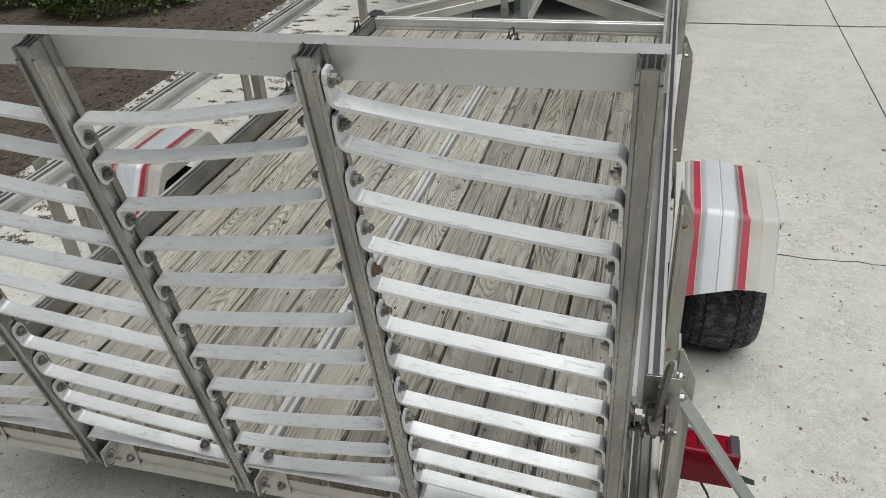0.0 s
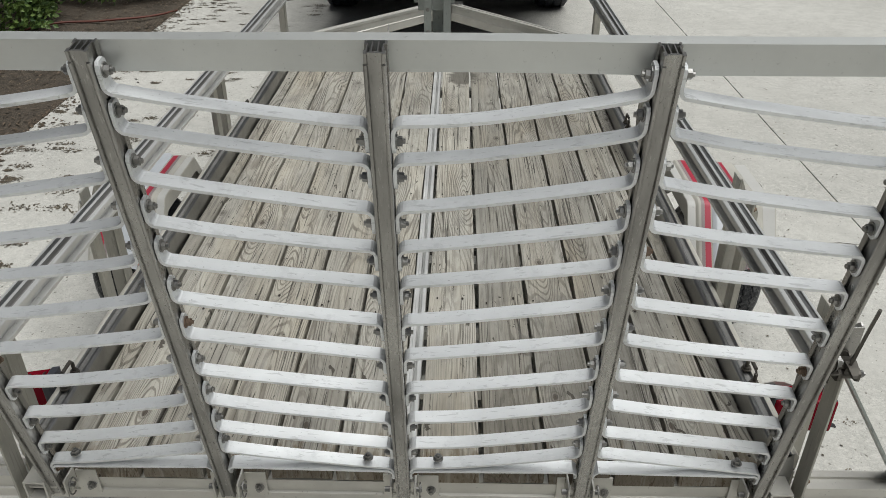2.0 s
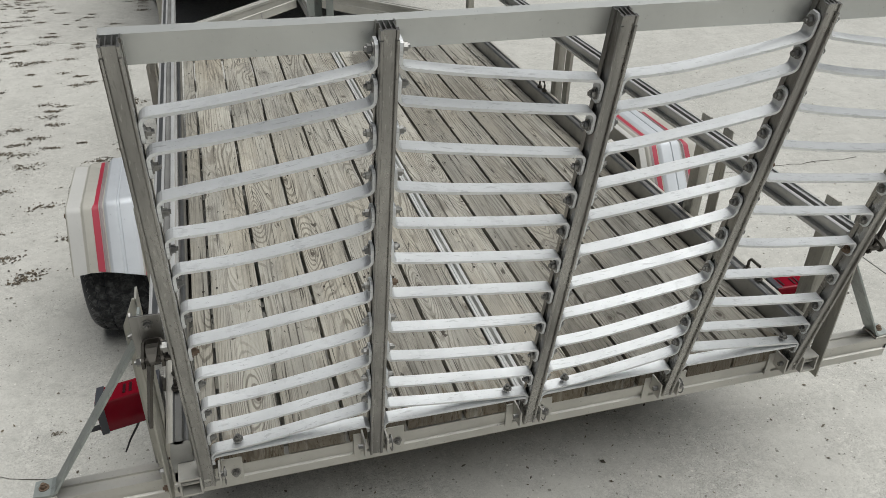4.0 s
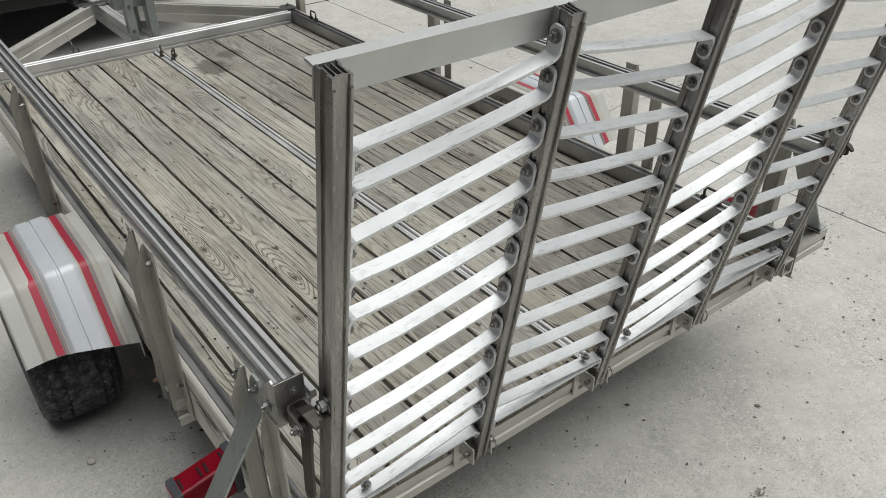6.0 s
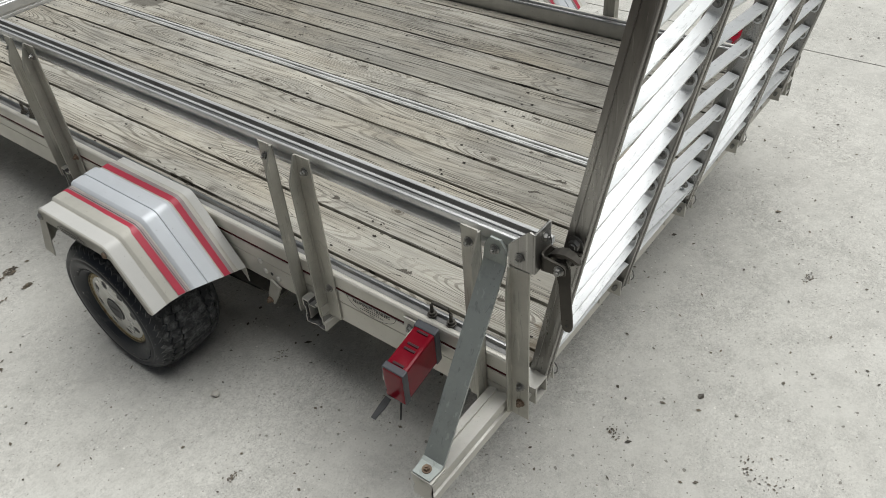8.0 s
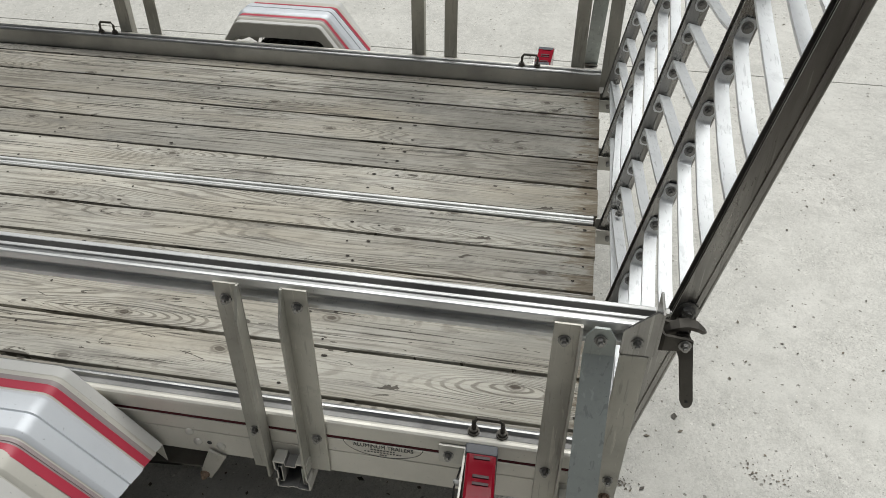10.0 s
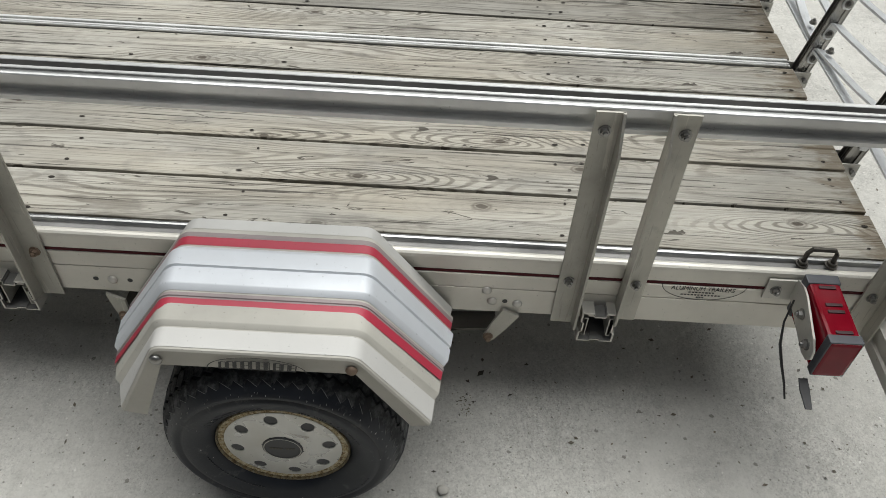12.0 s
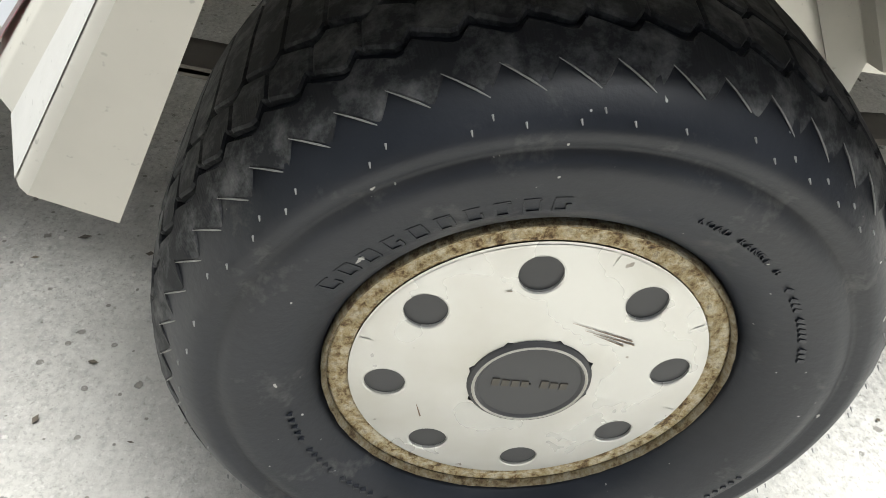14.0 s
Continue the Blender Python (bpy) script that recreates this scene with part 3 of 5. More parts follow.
bm = bmesh.new()
tube(bm, [(-3.35 + 0.085 * i, 4.9 + 0.10 * math.sin(0.55 * i) + 0.055 * i, -0.012 + 0.008 * math.sin(i)) for i in range(13)], 0.009, 8)
tagged(part("garden_hose", bm, HOSE, smooth=True), "thin reddish garden hose lying on the soil", "hose")


def pebble(x, y, r, seed):
    bm = bmesh.new()
    bmesh.ops.create_icosphere(bm, subdivisions=2, radius=r)
    for v in bm.verts:
        v.co *= 1 + 0.25 * noise.noise(v.co / r + Vector((seed, 0, 0)))
        v.co.z = v.co.z * 0.75 + r * 0.62
        v.co += Vector((x, y, 0))
    return tagged(part("pebble", bm, STONE, smooth=True), "small pale pebble on the concrete", "pebble", "pebbles on the drive")


for i, (x, y, r) in enumerate([(-1.044, 0.869, 0.012), (-1.62, 1.62, 0.006), (-1.5, 0.9, 0.005), (-1.2, -0.3, 0.006), (-1.42, 1.35, 0.0045), (1.5, 1.1, 0.006), (-0.3, -0.35, 0.005)]):
    pebble(x, y, r, i)

# ---- trailer ----
trailer = new("utility_trailer")
tagged(trailer, "weathered aluminium utility trailer with plank deck and raised ramp gate", "trailer")
DECK = 0.402
LONG = 0.9765  # the bed is this much shorter than its drawing, wheels stay round
trailer.scale, trailer.location = (1, LONG, 1), (0, 0.001, 0)

# top rail: first entry is inward, second is up
RAIL = [(-0.025, -0.003), (-0.0238, -0.0008), (-0.021, 0), (-0.019, 0), (-0.0182, -0.001), (-0.0178, -0.0035), (-0.0085, -0.0035), (-0.008, -0.001), (-0.007, 0), (-0.0015, 0), (-0.0005, -0.001), (0.0, -0.012), (0.0135, -0.012), (0.014, -0.001), (0.015, 0), (0.0215, 0), (0.024, -0.0008),
        (0.025, -0.003), (0.025, -0.015), (0.010, -0.019), (0.010, -0.038), (0.025, -0.040), (0.025, -0.048), (-0.025, -0.048), (-0.025, -0.040), (-0.010, -0.038), (-0.010, -0.019), (-0.025, -0.015)]
# side beam: first entry is outward, second is up
BEAM = [(0, -0.008), (0.0012, -0.0035), (0.004, -0.0008), (0.008, 0), (0.012, -0.0008), (0.0148, -0.0035), (0.016, -0.008), (0.030, -0.008), (0.0312, -0.0035), (0.0345, -0.0008), (0.039, 0), (0.0445, -0.0008), (0.0485, -0.0035), (0.05, -0.009),
        (0.05, -0.038), (0.046, -0.040), (0.046, -0.048), (0.05, -0.050), (0.05, -0.0835), (0.048, -0.0845), (0.048, -0.0865), (0.05, -0.0875), (0.05, -0.152),
        (0.044, -0.152), (0.044, -0.09), (0.004, -0.09), (0.004, -0.066), (0.0, -0.064)]
for s in (-1, 1):
    bm = bmesh.new()
    sweep(bm, [(a * s, b) for a, b in BEAM], (s * 0.77, 0.012, 0.463), (s * 0.77, 3.12, 0.463))
    for f in bm.faces:  # grey mill aluminium inside, paler metal outside; groove floor carries painted shade
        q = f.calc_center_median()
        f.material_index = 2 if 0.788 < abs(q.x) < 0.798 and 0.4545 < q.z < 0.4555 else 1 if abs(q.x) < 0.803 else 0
    beam = part("side_beam", bm, [ALU_BEAM, ALU, ALU_SHADED], trailer)
    bm = bmesh.new()
    box(bm, *sorted((s * 0.8165, s * 0.8185)), 0.014, 3.118, 0.4155, 0.4225)
    part("pinstripe", bm, DARK_RED, beam, "dark red pinstripe in the groove")
    for y, z in ((1.561, 0.343), (0.815, 0.342), (0.765, 0.338), (0.828, 0.372)):
        bolt(beam, (s * 0.8195, y, z), (s, 0, 0), DOME_PALE)
    for y in (1.594, 1.527, 0.79):
        bm = bmesh.new()
        lathe(bm, [(0.0, 0.0004), (s * 0.0006, 0.0004), (s * 0.0006, 0.0052), (0.0, 0.0052)], (s * 0.8202, y, 0.343), 14, closed=False)
        part("hole", bm, BLACK, beam, "round drilled hole")
    bm = bmesh.new()
    sweep(bm, [(-s * a, b) for a, b in RAIL], (s * 0.775, -0.045, 0.786), (s * 0.775, 3.10, 0.786))
    for f in bm.faces:  # wide slot takes darker metal as painted shade, shallow recess the plain grey ALU
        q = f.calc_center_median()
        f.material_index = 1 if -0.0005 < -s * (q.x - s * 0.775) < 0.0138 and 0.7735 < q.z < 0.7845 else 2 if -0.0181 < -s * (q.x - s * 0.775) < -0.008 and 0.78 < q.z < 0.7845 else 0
    part("top_rail", bm, [ALU_RAIL, ALU_SHADED, ALU], trailer)
bm = bmesh.new()
sweep(bm, [(a - 0.025, b) for a, b in BEAM], (-0.768, 3.094, 0.463), (0.768, 3.094, 0.463))
part("front_beam", bm, ALU_RAIL, trailer)

# hollow cross beams with open ends
TUBE = [(-0.036, 0.05), (-0.012, 0.05), (-0.012, 0.040), (0.012, 0.040), (0.012, 0.05), (0.036, 0.05), (0.036, 0.024), (0.031, 0.020), (0.031, -0.004), (0.036, -0.008), (0.036, -0.033),
        (0.010, -0.033), (0.010, -0.029), (-0.010, -0.029), (-0.010, -0.033), (-0.036, -0.033), (-0.036, -0.008), (-0.031, -0.004), (-0.031, 0.020), (-0.036, 0.024)]


def cross_beam(y, half, zc, sc=1.0):
    bm = bmesh.new()
    p = [(a * sc, b * sc) for a, b in TUBE]
    inner = [(a * 0.90, b * 0.92 if abs(b) > 0.027 * sc else b) for a, b in p]
    rings = []
    for x in (-half, half):
        rings.append([bm.verts.new((x, y + a, zc + b)) for a, b in p])
        rings.append([bm.verts.new((x, y + a, zc + b)) for a, b in inner])
        rings.append([bm.verts.new((x - math.copysign(0.4, x), y + a, zc + b)) for a, b in inner])
    n = len(p)
    for i in range(n):
        j = (i + 1) % n
        bm.faces.new((rings[0][i], rings[0][j], rings[3][j], rings[3][i]))
        for k in (0, 3):
            bm.faces.new((rings[k][i], rings[k][j], rings[k + 1][j], rings[k + 1][i]))
            bm.faces.new((rings[k + 1][i], rings[k + 1][j], rings[k + 2][j], rings[k + 2][i]))
    for k in (2, 5):
        bm.faces.new(rings[k])
    for f in bm.faces:  # shade inside the hollow ends, put in as darker metal
        q = f.calc_center_median()
        if abs(q.x) < half - 0.002 and abs(q.y - y) < 0.0330 * sc and -0.0315 * sc < q.z - zc < 0.0465 * sc and abs(f.normal.x) < 0.5:
            f.material_index = 1
    beam = part("cross_beam", bm, [ALU_SIDE, ALU_SHADED], trailer)
    for x in (-half, half):  # webs that close off a slim chamber on each side
        for q in (-1, 1):
            bm = bmesh.new()
            web = [(0.0205, -0.019), (0.0285, -0.019), (0.0285, -0.017), (0.0225, -0.017), (0.0225, 0.029), (0.0285, 0.029), (0.0285, 0.031), (0.0205, 0.031)]
            sweep(bm, [(q * a * sc, b * sc) for a, b in web], (x - math.copysign(0.004, x), y, zc), (x - math.copysign(0.3, x), y, zc))
            part("web", bm, ALU_SIDE, beam)


cross_beam(0.605, 0.85, 0.306)
cross_beam(1.750, 0.85, 0.306)
bm = bmesh.new()
REAR = [(-0.027, 0.03), (-0.008, 0.03), (-0.008, 0.024), (0.008, 0.024), (0.008, 0.03), (0.027, 0.03), (0.027, 0.008), (0.022, 0.005), (0.022, -0.007), (0.027, -0.01), (0.027, -0.033),
        (-0.027, -0.033), (-0.027, -0.01), (-0.022, -0.007), (-0.022, 0.005), (-0.027, 0.008)]
sweep(bm, REAR, (-1.095, 0.041, 0.331), (1.095, 0.041, 0.331))
part("rear_beam", bm, ALU_SIDE, trailer)


# ---- posts ----
def angle_post(s, y, face, z0, z1, leg=0.034):
    """An angle: a face on the rail side and a leg turned outwards; face is -1 or 1 for the side the leg stands on along y."""
    bm = bmesh.new()
    w, t = 0.046, 0.0045
    x0 = s * 0.8215
    box(bm, *sorted((x0, x0 + s * t)), y - w / 2, y + w / 2, z0, z1, 0.001)
    ye = y + face * (w / 2)
    a = (x0 + s * 0.002, x0 + s * leg)
    pts = [(a[0], z0), (a[1], z0 + 0.012), (a[1], z1 - 0.06), (a[0] + s * 0.006, z1), (a[0], z1)]
    lo = [bm.verts.new((x, ye, z)) for x, z in pts]
    hi = [bm.verts.new((x, ye - face * t, z)) for x, z in pts]
    n = len(pts)
    for i in range(n):
        bm.faces.new((lo[i], lo[(i + 1) % n], hi[(i + 1) % n], hi[i]))
    bm.faces.new(lo)
    bm.faces.new(hi)
    p = part("post", bm, ALU_DULL, trailer)
    for z in (0.761, 0.417) if z1 > 0.77 else (0.417, 0.365):
        bolt(p, (x0 + s * t, y - face * 0.004, z), (s, 0, 0), RUSTY_MESH if random.random() < 0.2 else BOLT_MESH)
    return p


for s in (-1, 1):
    angle_post(s, 0.672, -1, 0.298, 0.795)
    angle_post(s, 0.553, 1, 0.315, 0.797)
    angle_post(s, 1.810, -1, 0.315, 0.795)
    angle_post(s, 1.690, 1, 0.298, 0.795)
    angle_post(s, 0.096, -1, 0.31, 0.795)
    angle_post(s, -0.014, 1, 0.318, 0.742, 0.018)
    angle_post(s, 3.085, -1, 0.31, 0.795)
    # corner plate with an angle for the latch
    bm = bmesh.new()
    x0 = s * 0.8200
    pts = [(0.010, 0.792), (0.010, 0.744), (-0.044, 0.744), (-0.044, 0.835), (-0.036, 0.838)]
    lo = [bm.verts.new((x0, y, z)) for y, z in pts]
    hi = [bm.verts.new((x0 + s * 0.004, y, z)) for y, z in pts]
    for i in range(5):
        bm.faces.new((lo[i], lo[(i + 1) % 5], hi[(i + 1) % 5], hi[i]))
    bm.faces.new(lo)
    bm.faces.new(hi)
    box(bm, *sorted((s * 0.770, s * 0.824)), -0.0485, -0.044, 0.744, 0.835, 0.001)
    plate = part("corner_plate", bm, ALU_POST, trailer)
    bolt(plate, (s * 0.8240, -0.015, 0.770), (s, 0, 0))
    bolt(plate, (s * 0.795, -0.0485, 0.815), (0, -1, 0))
    # stabiliser strut from the top rail to the end of the rear beam
    bm = bmesh.new()
    path = [(s * 0.818, 0.042, 0.788), (s * 0.8185, 0.042, 0.768), (s * 0.823, 0.042, 0.735), (s * 1.045, 0.042, 0.385), (s * 1.052, 0.042, 0.375), (s * 1.062, 0.042, 0.3715), (s * 1.095, 0.042, 0.3715)]
    ribbon(bm, path, [0.012, 0.024, 0.0255, 0.0255, 0.0255, 0.0255, 0.022], 0.005, (0, 1, 0))
    strut = part("strut", bm, GALV, trailer, "grey galvanised flat steel strut")
    bolt(strut, (s * 0.8215, 0.042, 0.765), (s, 0, 0))
    bolt(strut, (s * 1.076, 0.042, 0.374), (0, 0, 1), RUSTY_MESH)
    bm = bmesh.new()
    box(bm, *sorted((s * 1.05, s * 1.097)), 0.0145, 0.0675, 0.3625, 0.3685, 0.001)
    part("foot_plate", bm, ALU_SIDE, trailer)


# ---- tie-down loops ----
def loop(x, y, z, along=(0, 1, 0), span=0.055, h=0.04):
    a = Vector(along)
    c = Vector((x, y, z))
    bm = bmesh.new()
    pts = [c - a * span / 2 + Vector((0, 0, -0.004)), c - a * span / 2 + Vector((0, 0, h * 0.75)), c - a * span * 0.38 + Vector((0, 0, h)),
           c + a * span * 0.38 + Vector((0, 0, h)), c + a * span / 2 + Vector((0, 0, h * 0.75)), c + a * span / 2 + Vector((0, 0, -0.004))]
    tube(bm, pts, 0.0045, 8)
    for q in (-0.5, 0.5):
        p = c + a * span * q
        tube(bm, [p, p + Vector((0, 0, 0.004)), p + Vector((0, 0, 0.0041)), p + Vector((0, 0, 0.010))], [0.012, 0.012, 0.009, 0.009], 10)
    return part("tie_down_loop", bm, STEEL, trailer, "dark steel tie-down loop", smooth=False)


for s in (-1, 1):
    for y in (0.215 if s < 0 else 0.265, 2.0 if s < 0 else 1.87, 2.86):
        loop(s * 0.795, y, 0.463)
loop(0.0, 2.99, 0.408, (0.3, 0.95, 0))
loop(0.03, 2.90, 0.408, (0.5, 0.86, 0))

# ---- deck ----
bm = bmesh.new()
H = [(-0.020, 0.003), (-0.0185, 0.005), (-0.0165, 0.005), (-0.0155, 0.0025), (-0.0125, 0.0025), (-0.0115, 0.005), (-0.0055, 0.005), (-0.0045, 0.004), (-0.0045, -0.02), (0.0045, -0.02), (0.0045, 0.004), (0.0055, 0.005), (0.0135, 0.005), (0.015, 0.003),
     (0.0145, -0.04), (-0.0165, -0.04), (-0.0165, 0.001), (-0.020, 0.001)]
sweep(bm, H, (0.002, 0.02, DECK), (0.002, 3.066, DECK))
deck = part("deck", bm, STRIP, trailer, "grey weathered plank deck with aluminium centre strip")
for y in (0.35, 0.95, 1.35, 2.15, 2.6):
    bm = bmesh.new()
    box(bm, -0.765, 0.765, y - 0.025, y + 0.025, 0.325, 0.3635)
    part("joist", bm, ALU_SIDE, deck)


def board_mesh(w, seed, mat):
    rng = random.Random(seed)
    bm = bmesh.new()
    n = 64
    rows = []
    for j in range(n + 1):
        y = 0.012 + (3.066 - 0.012) * j / n
        if j == 0:
            y += rng.uniform(-0.004, 0.004)
        e0, e1 = [max(0.0, 0.0008 + 0.0022 * noise.noise((seed * 1.7, y * 6.0, q)) + rng.uniform(0, 0.0008)) for q in (0.0, 9.0)]
        lift = 0.0012 * noise.noise((seed * 3.1, y * 2.2, 0))
        r = 0.0016
        prof = [(-w / 2 + e0, -0.036), (-w / 2 + e0, -r), (-w / 2 + e0 + r * 0.3, -r * 0.3), (-w / 2 + e0 + r, 0), (-w / 6, 0.0004), (w / 6, 0.0004), (w / 2 - e1 - r, 0),
                (w / 2 - e1 - r * 0.3, -r * 0.3), (w / 2 - e1, -r), (w / 2 - e1, -0.036)]
        rows.append([bm.verts.new((x, y, z + lift)) for x, z in prof])
    for q, u in zip(rows, rows[1:]):
        for i in range(len(q)):
            k = (i + 1) % len(q)
            bm.faces.new((q[i], q[k], u[k], u[i]))
    bm.faces.new(rows[0])
    bm.faces.new(rows[-1])
    return mesh_from(bm, "board", mat)


P = 0.139
nail_bm = bmesh.new()
bmesh.ops.create_circle(nail_bm, cap_ends=True, radius=0.0036, segments=8)
for v in list(nail_bm.verts):
    v.co.z = 0.0012
NAIL = mesh_from(nail_bm, "nail", NAIL_MAT)
for s in (-1, 1):
    for k in range(6):
        w = P - 0.0072 if k < 5 else 0.048
        x = s * (0.02 + P * k + P / 2) + 0.002 if k < 5 else s * (0.02 + P * 5 + 0.0265) + 0.002
        b = new("board", board_mesh(w, 10 * k + (1 if s > 0 else 5), WOOD_GREY if s > 0 and k > 0 else WOOD))
        b.parent = deck
        b.location = (x, 0, DECK)
        for y in (0.05, 0.61, 0.66, 1.35, 1.75, 2.6, 3.0):
            for q in ((-0.3, 0.3) if k < 5 else (0,)):
                nb = new("nail", NAIL)
                nb.parent = deck
                nb.scale = (random.uniform(0.7, 1.1), random.uniform(0.8, 2.1), 1)
                nb.location = (x + q * w + random.uniform(-0.014, 0.014), y + random.uniform(-0.018, 0.018), DECK + 0.0008)


# ---- ramp gate ----
LEAN = 0.189


def G(x, z, v=0.0):
    """A point of the gate: across, height, depth towards the deck."""
    return Vector((x, -0.024 - LEAN * (z - 0.42) + v * 0.9826, z + v * LEAN * 0.9826))


GUP = (G(0, 1) - G(0, 0)).normalized()
POSTX = [-0.745, -0.378, -0.005, 0.368, 0.738]
half = [(-0.0135, -0.0165), (-0.0145, -0.006), (-0.0115, -0.006), (-0.0115, 0.009), (-0.0145, 0.009), (-0.0145, 0.021), (-0.012, 0.021), (-0.012, 0.012), (-0.0095, 0.012), (-0.0095, -0.0125),
        (-0.0050, -0.0095), (-0.0050, 0.017), (-0.0032, 0.017), (-0.0032, -0.0095)]
CHANNEL = half + [(-a, b) for a, b in reversed(half)] + [(0.0098, -0.0165), (0.0088, -0.0138), (-0.0088, -0.0138), (-0.0098, -0.0165)]
bm = bmesh.new()
zt = 1.370
bar = [(0.0, 0.0), (0.0, -0.045), (0.004, -0.045), (0.004, -0.004), (0.022, -0.004), (0.022, 0.0)]
steps = 24
rows = []
for i in range(steps + 1):
    x = -0.760 + 1.516 * i / steps
    dz = 0.0025 * noise.noise((x * 3, 1.3, 0))
    rows.append([bm.verts.new(G(x, zt, 0.0225 + a) + GUP * (b + dz)) for a, b in bar])
for q, u in zip(rows, rows[1:]):
    for i in range(6):
        bm.faces.new((q[i], q[(i + 1) % 6], u[(i + 1) % 6], u[i]))
bm.faces.new(rows[0])
bm.faces.new(rows[-1])
gate = part("ramp_gate", bm, ALU_TOP, trailer, "raised aluminium ladder ramp gate with flat rungs")
for x in POSTX:
    bm = bmesh.new()
    rings = [[bm.verts.new(G(x + a, z, b)) for a, b in CHANNEL] for z in (0.354, 1.372)]
    n = len(CHANNEL)
    for i in range(n):
        bm.faces.new((rings[0][i], rings[0][(i + 1) % n], rings[1][(i + 1) % n], rings[1][i]))
    for r in rings:
        f = bm.faces.new(r)
        bmesh.ops.triangulate(bm, faces=[f], ngon_method="EAR_CLIP")
    for q in (-1, 1):
        tube(bm, [G(x + q * 0.0117, 0.358, -0.0165), G(x + q * 0.0117, 1.357, -0.0165)], [0.0030, 0.0030], 12)
    part("gate_post", bm, ALU_POST, gate)

HIGH = [1.309, 1.250, 1.169, 1.089, 1.012, 0.930, 0.843, 0.750, 0.665, 0.582, 0.513]
LOW = [1.265, 1.205, 1.121, 1.046, 0.972, 0.885, 0.799, 0.708, 0.619, 0.537, 0.466]


def rung(xl, zl, xr, zr, tl, tr, wave):
    """A flat bar with both ends bent into tabs: tl and tr are 1 for a tab turned up, -1 for down."""
    bm = bmesh.new()
    r, tab = 0.013, 0.045
    path = []
    xl, xr = xl + 0.0180, xr - 0.0180
    kink = 0.36 + 0.2 * abs(math.sin(613.0 * wave))

    def at(x, z):
        path.append(G(x, z, 0.0))
    turns = [radians(90 * q / 5) for q in range(6)]
    at(xl, zl + tl * tab)
    at(xl, zl + tl * (tab - 0.004))
    at(xl, zl + tl * (tab - 0.010))
    for a in turns[:-1]:
        at(xl + r * (1 - math.cos(a)), zl + tl * r * (1 - math.sin(a)))
    n = 22
    for i in range(n + 1):
        u = i / n
        hat = min(u / kink, (1 - u) / (1 - kink))
        at(xl + r + (xr - xl - 2 * r) * u, zl + (zr - zl) * u + wave * (0.5 * math.sin(math.pi * u) + 0.5 * math.sin(0.5 * math.pi * hat)) + 0.12 * wave * math.sin(9 * u + 80 * wave))
    for a in reversed(turns[:-1]):
        at(xr - r * (1 - math.cos(a)), zr + tr * r * (1 - math.sin(a)))
    at(xr, zr + tr * (tab - 0.010))
    at(xr, zr + tr * (tab - 0.004))
    at(xr, zr + tr * tab)
    w = [0.007, 0.0110] + [0.0133] * (len(path) - 4) + [0.0110, 0.007]
    ribbon(bm, path, w, 0.0053, G(0, 0.5, 1) - G(0, 0.5, 0))
    soften = [e for e in bm.edges if len(e.link_faces) == 2 and abs(e.calc_face_angle(0.0)) > 1.2 and e.calc_length() > 0.004]
    bmesh.ops.bevel(bm, geom=soften, offset=0.0017, segments=2, affect="EDGES")
    return part("rung", bm, ALU_RUNG, gate, smooth=False)


for b in range(4):
    hi_left = b % 2 == 1
    for k in range(11):
        zl, zr = (HIGH[k], LOW[k]) if hi_left else (LOW[k], HIGH[k])
        tl, tr = (1, -1) if hi_left else (-1, 1)
        rung(POSTX[b], zl, POSTX[b + 1], zr, tl, tr, random.uniform(-0.005, 0.0) if hi_left else random.uniform(-0.009, -0.001))
        bolt(gate, G(POSTX[b] + 0.0208, zl + tl * 0.030), (1, 0, 0), RUSTY_MESH if random.random() < 0.05 else BOLT_MESH)
        bolt(gate, G(POSTX[b + 1] - 0.0208, zr + tr * 0.030), (-1, 0, 0), RUSTY_MESH if random.random() < 0.05 else BOLT_MESH)
    xl, xr = POSTX[b] + 0.018, POSTX[b + 1] - 0.018
    bm = bmesh.new()
    za, zb = (0.462, 0.456) if hi_left else (0.456, 0.462)
    ends = [G(xl, za - 0.03), G(xl, za - 0.008), G(xl + 0.008, za), G(xr - 0.008, zb), G(xr, zb - 0.008), G(xr, zb - 0.03)]
    ribbon(bm, ends, [0.008, 0.0145, 0.0145, 0.0145, 0.0145, 0.008], 0.005, G(0, 0.5, 1) - G(0, 0.5, 0))
    part("bottom_rung", bm, ALU_RUNG, gate)
    xb = POSTX[b + 1] - 0.068 if hi_left else POSTX[b] + 0.074
    bolt(gate, G(xb, 0.484, 0), (0, 0, 1))

# hinge brackets, pins and clips between the gate and the rear beam
for i, x in enumerate(POSTX):
    for q in (-1, 1):
        if (i == 0 and q < 0) or (i == 4 and q > 0):
            continue
        bm = bmesh.new()
        xx = x + q * 0.0235
        w = 0.05 if q > 0 else 0.022
        box(bm, *sorted((xx, xx + q * 0.004)), -0.036, 0.0125, 0.352, 0.398, 0.001)
        box(bm, *sorted((xx + q * 0.0045, xx + q * w)), 0.0085, 0.0135, 0.318, 0.388, 0.001)
        h = part("hinge_bracket", bm, ALU_SIDE, gate)
        bolt(h, (xx + q * 0.034, 0.008, 0.345), (0, -1, 0)) if q > 0 else None
        bm = bmesh.new()
        tube(bm, [(xx - q * 0.002, -0.022, 0.378), (xx + q * 0.016, -0.022, 0.378)], 0.006, 8)
        if q > 0:
            tube(bm, [(xx + 0.012, -0.024 + 0.016 * math.cos(t), 0.374 + 0.02 * math.sin(t)) for t in (0.5 * j for j in range(11))], 0.0018, 6)
        part("hinge_pin", bm, BOLT, gate)


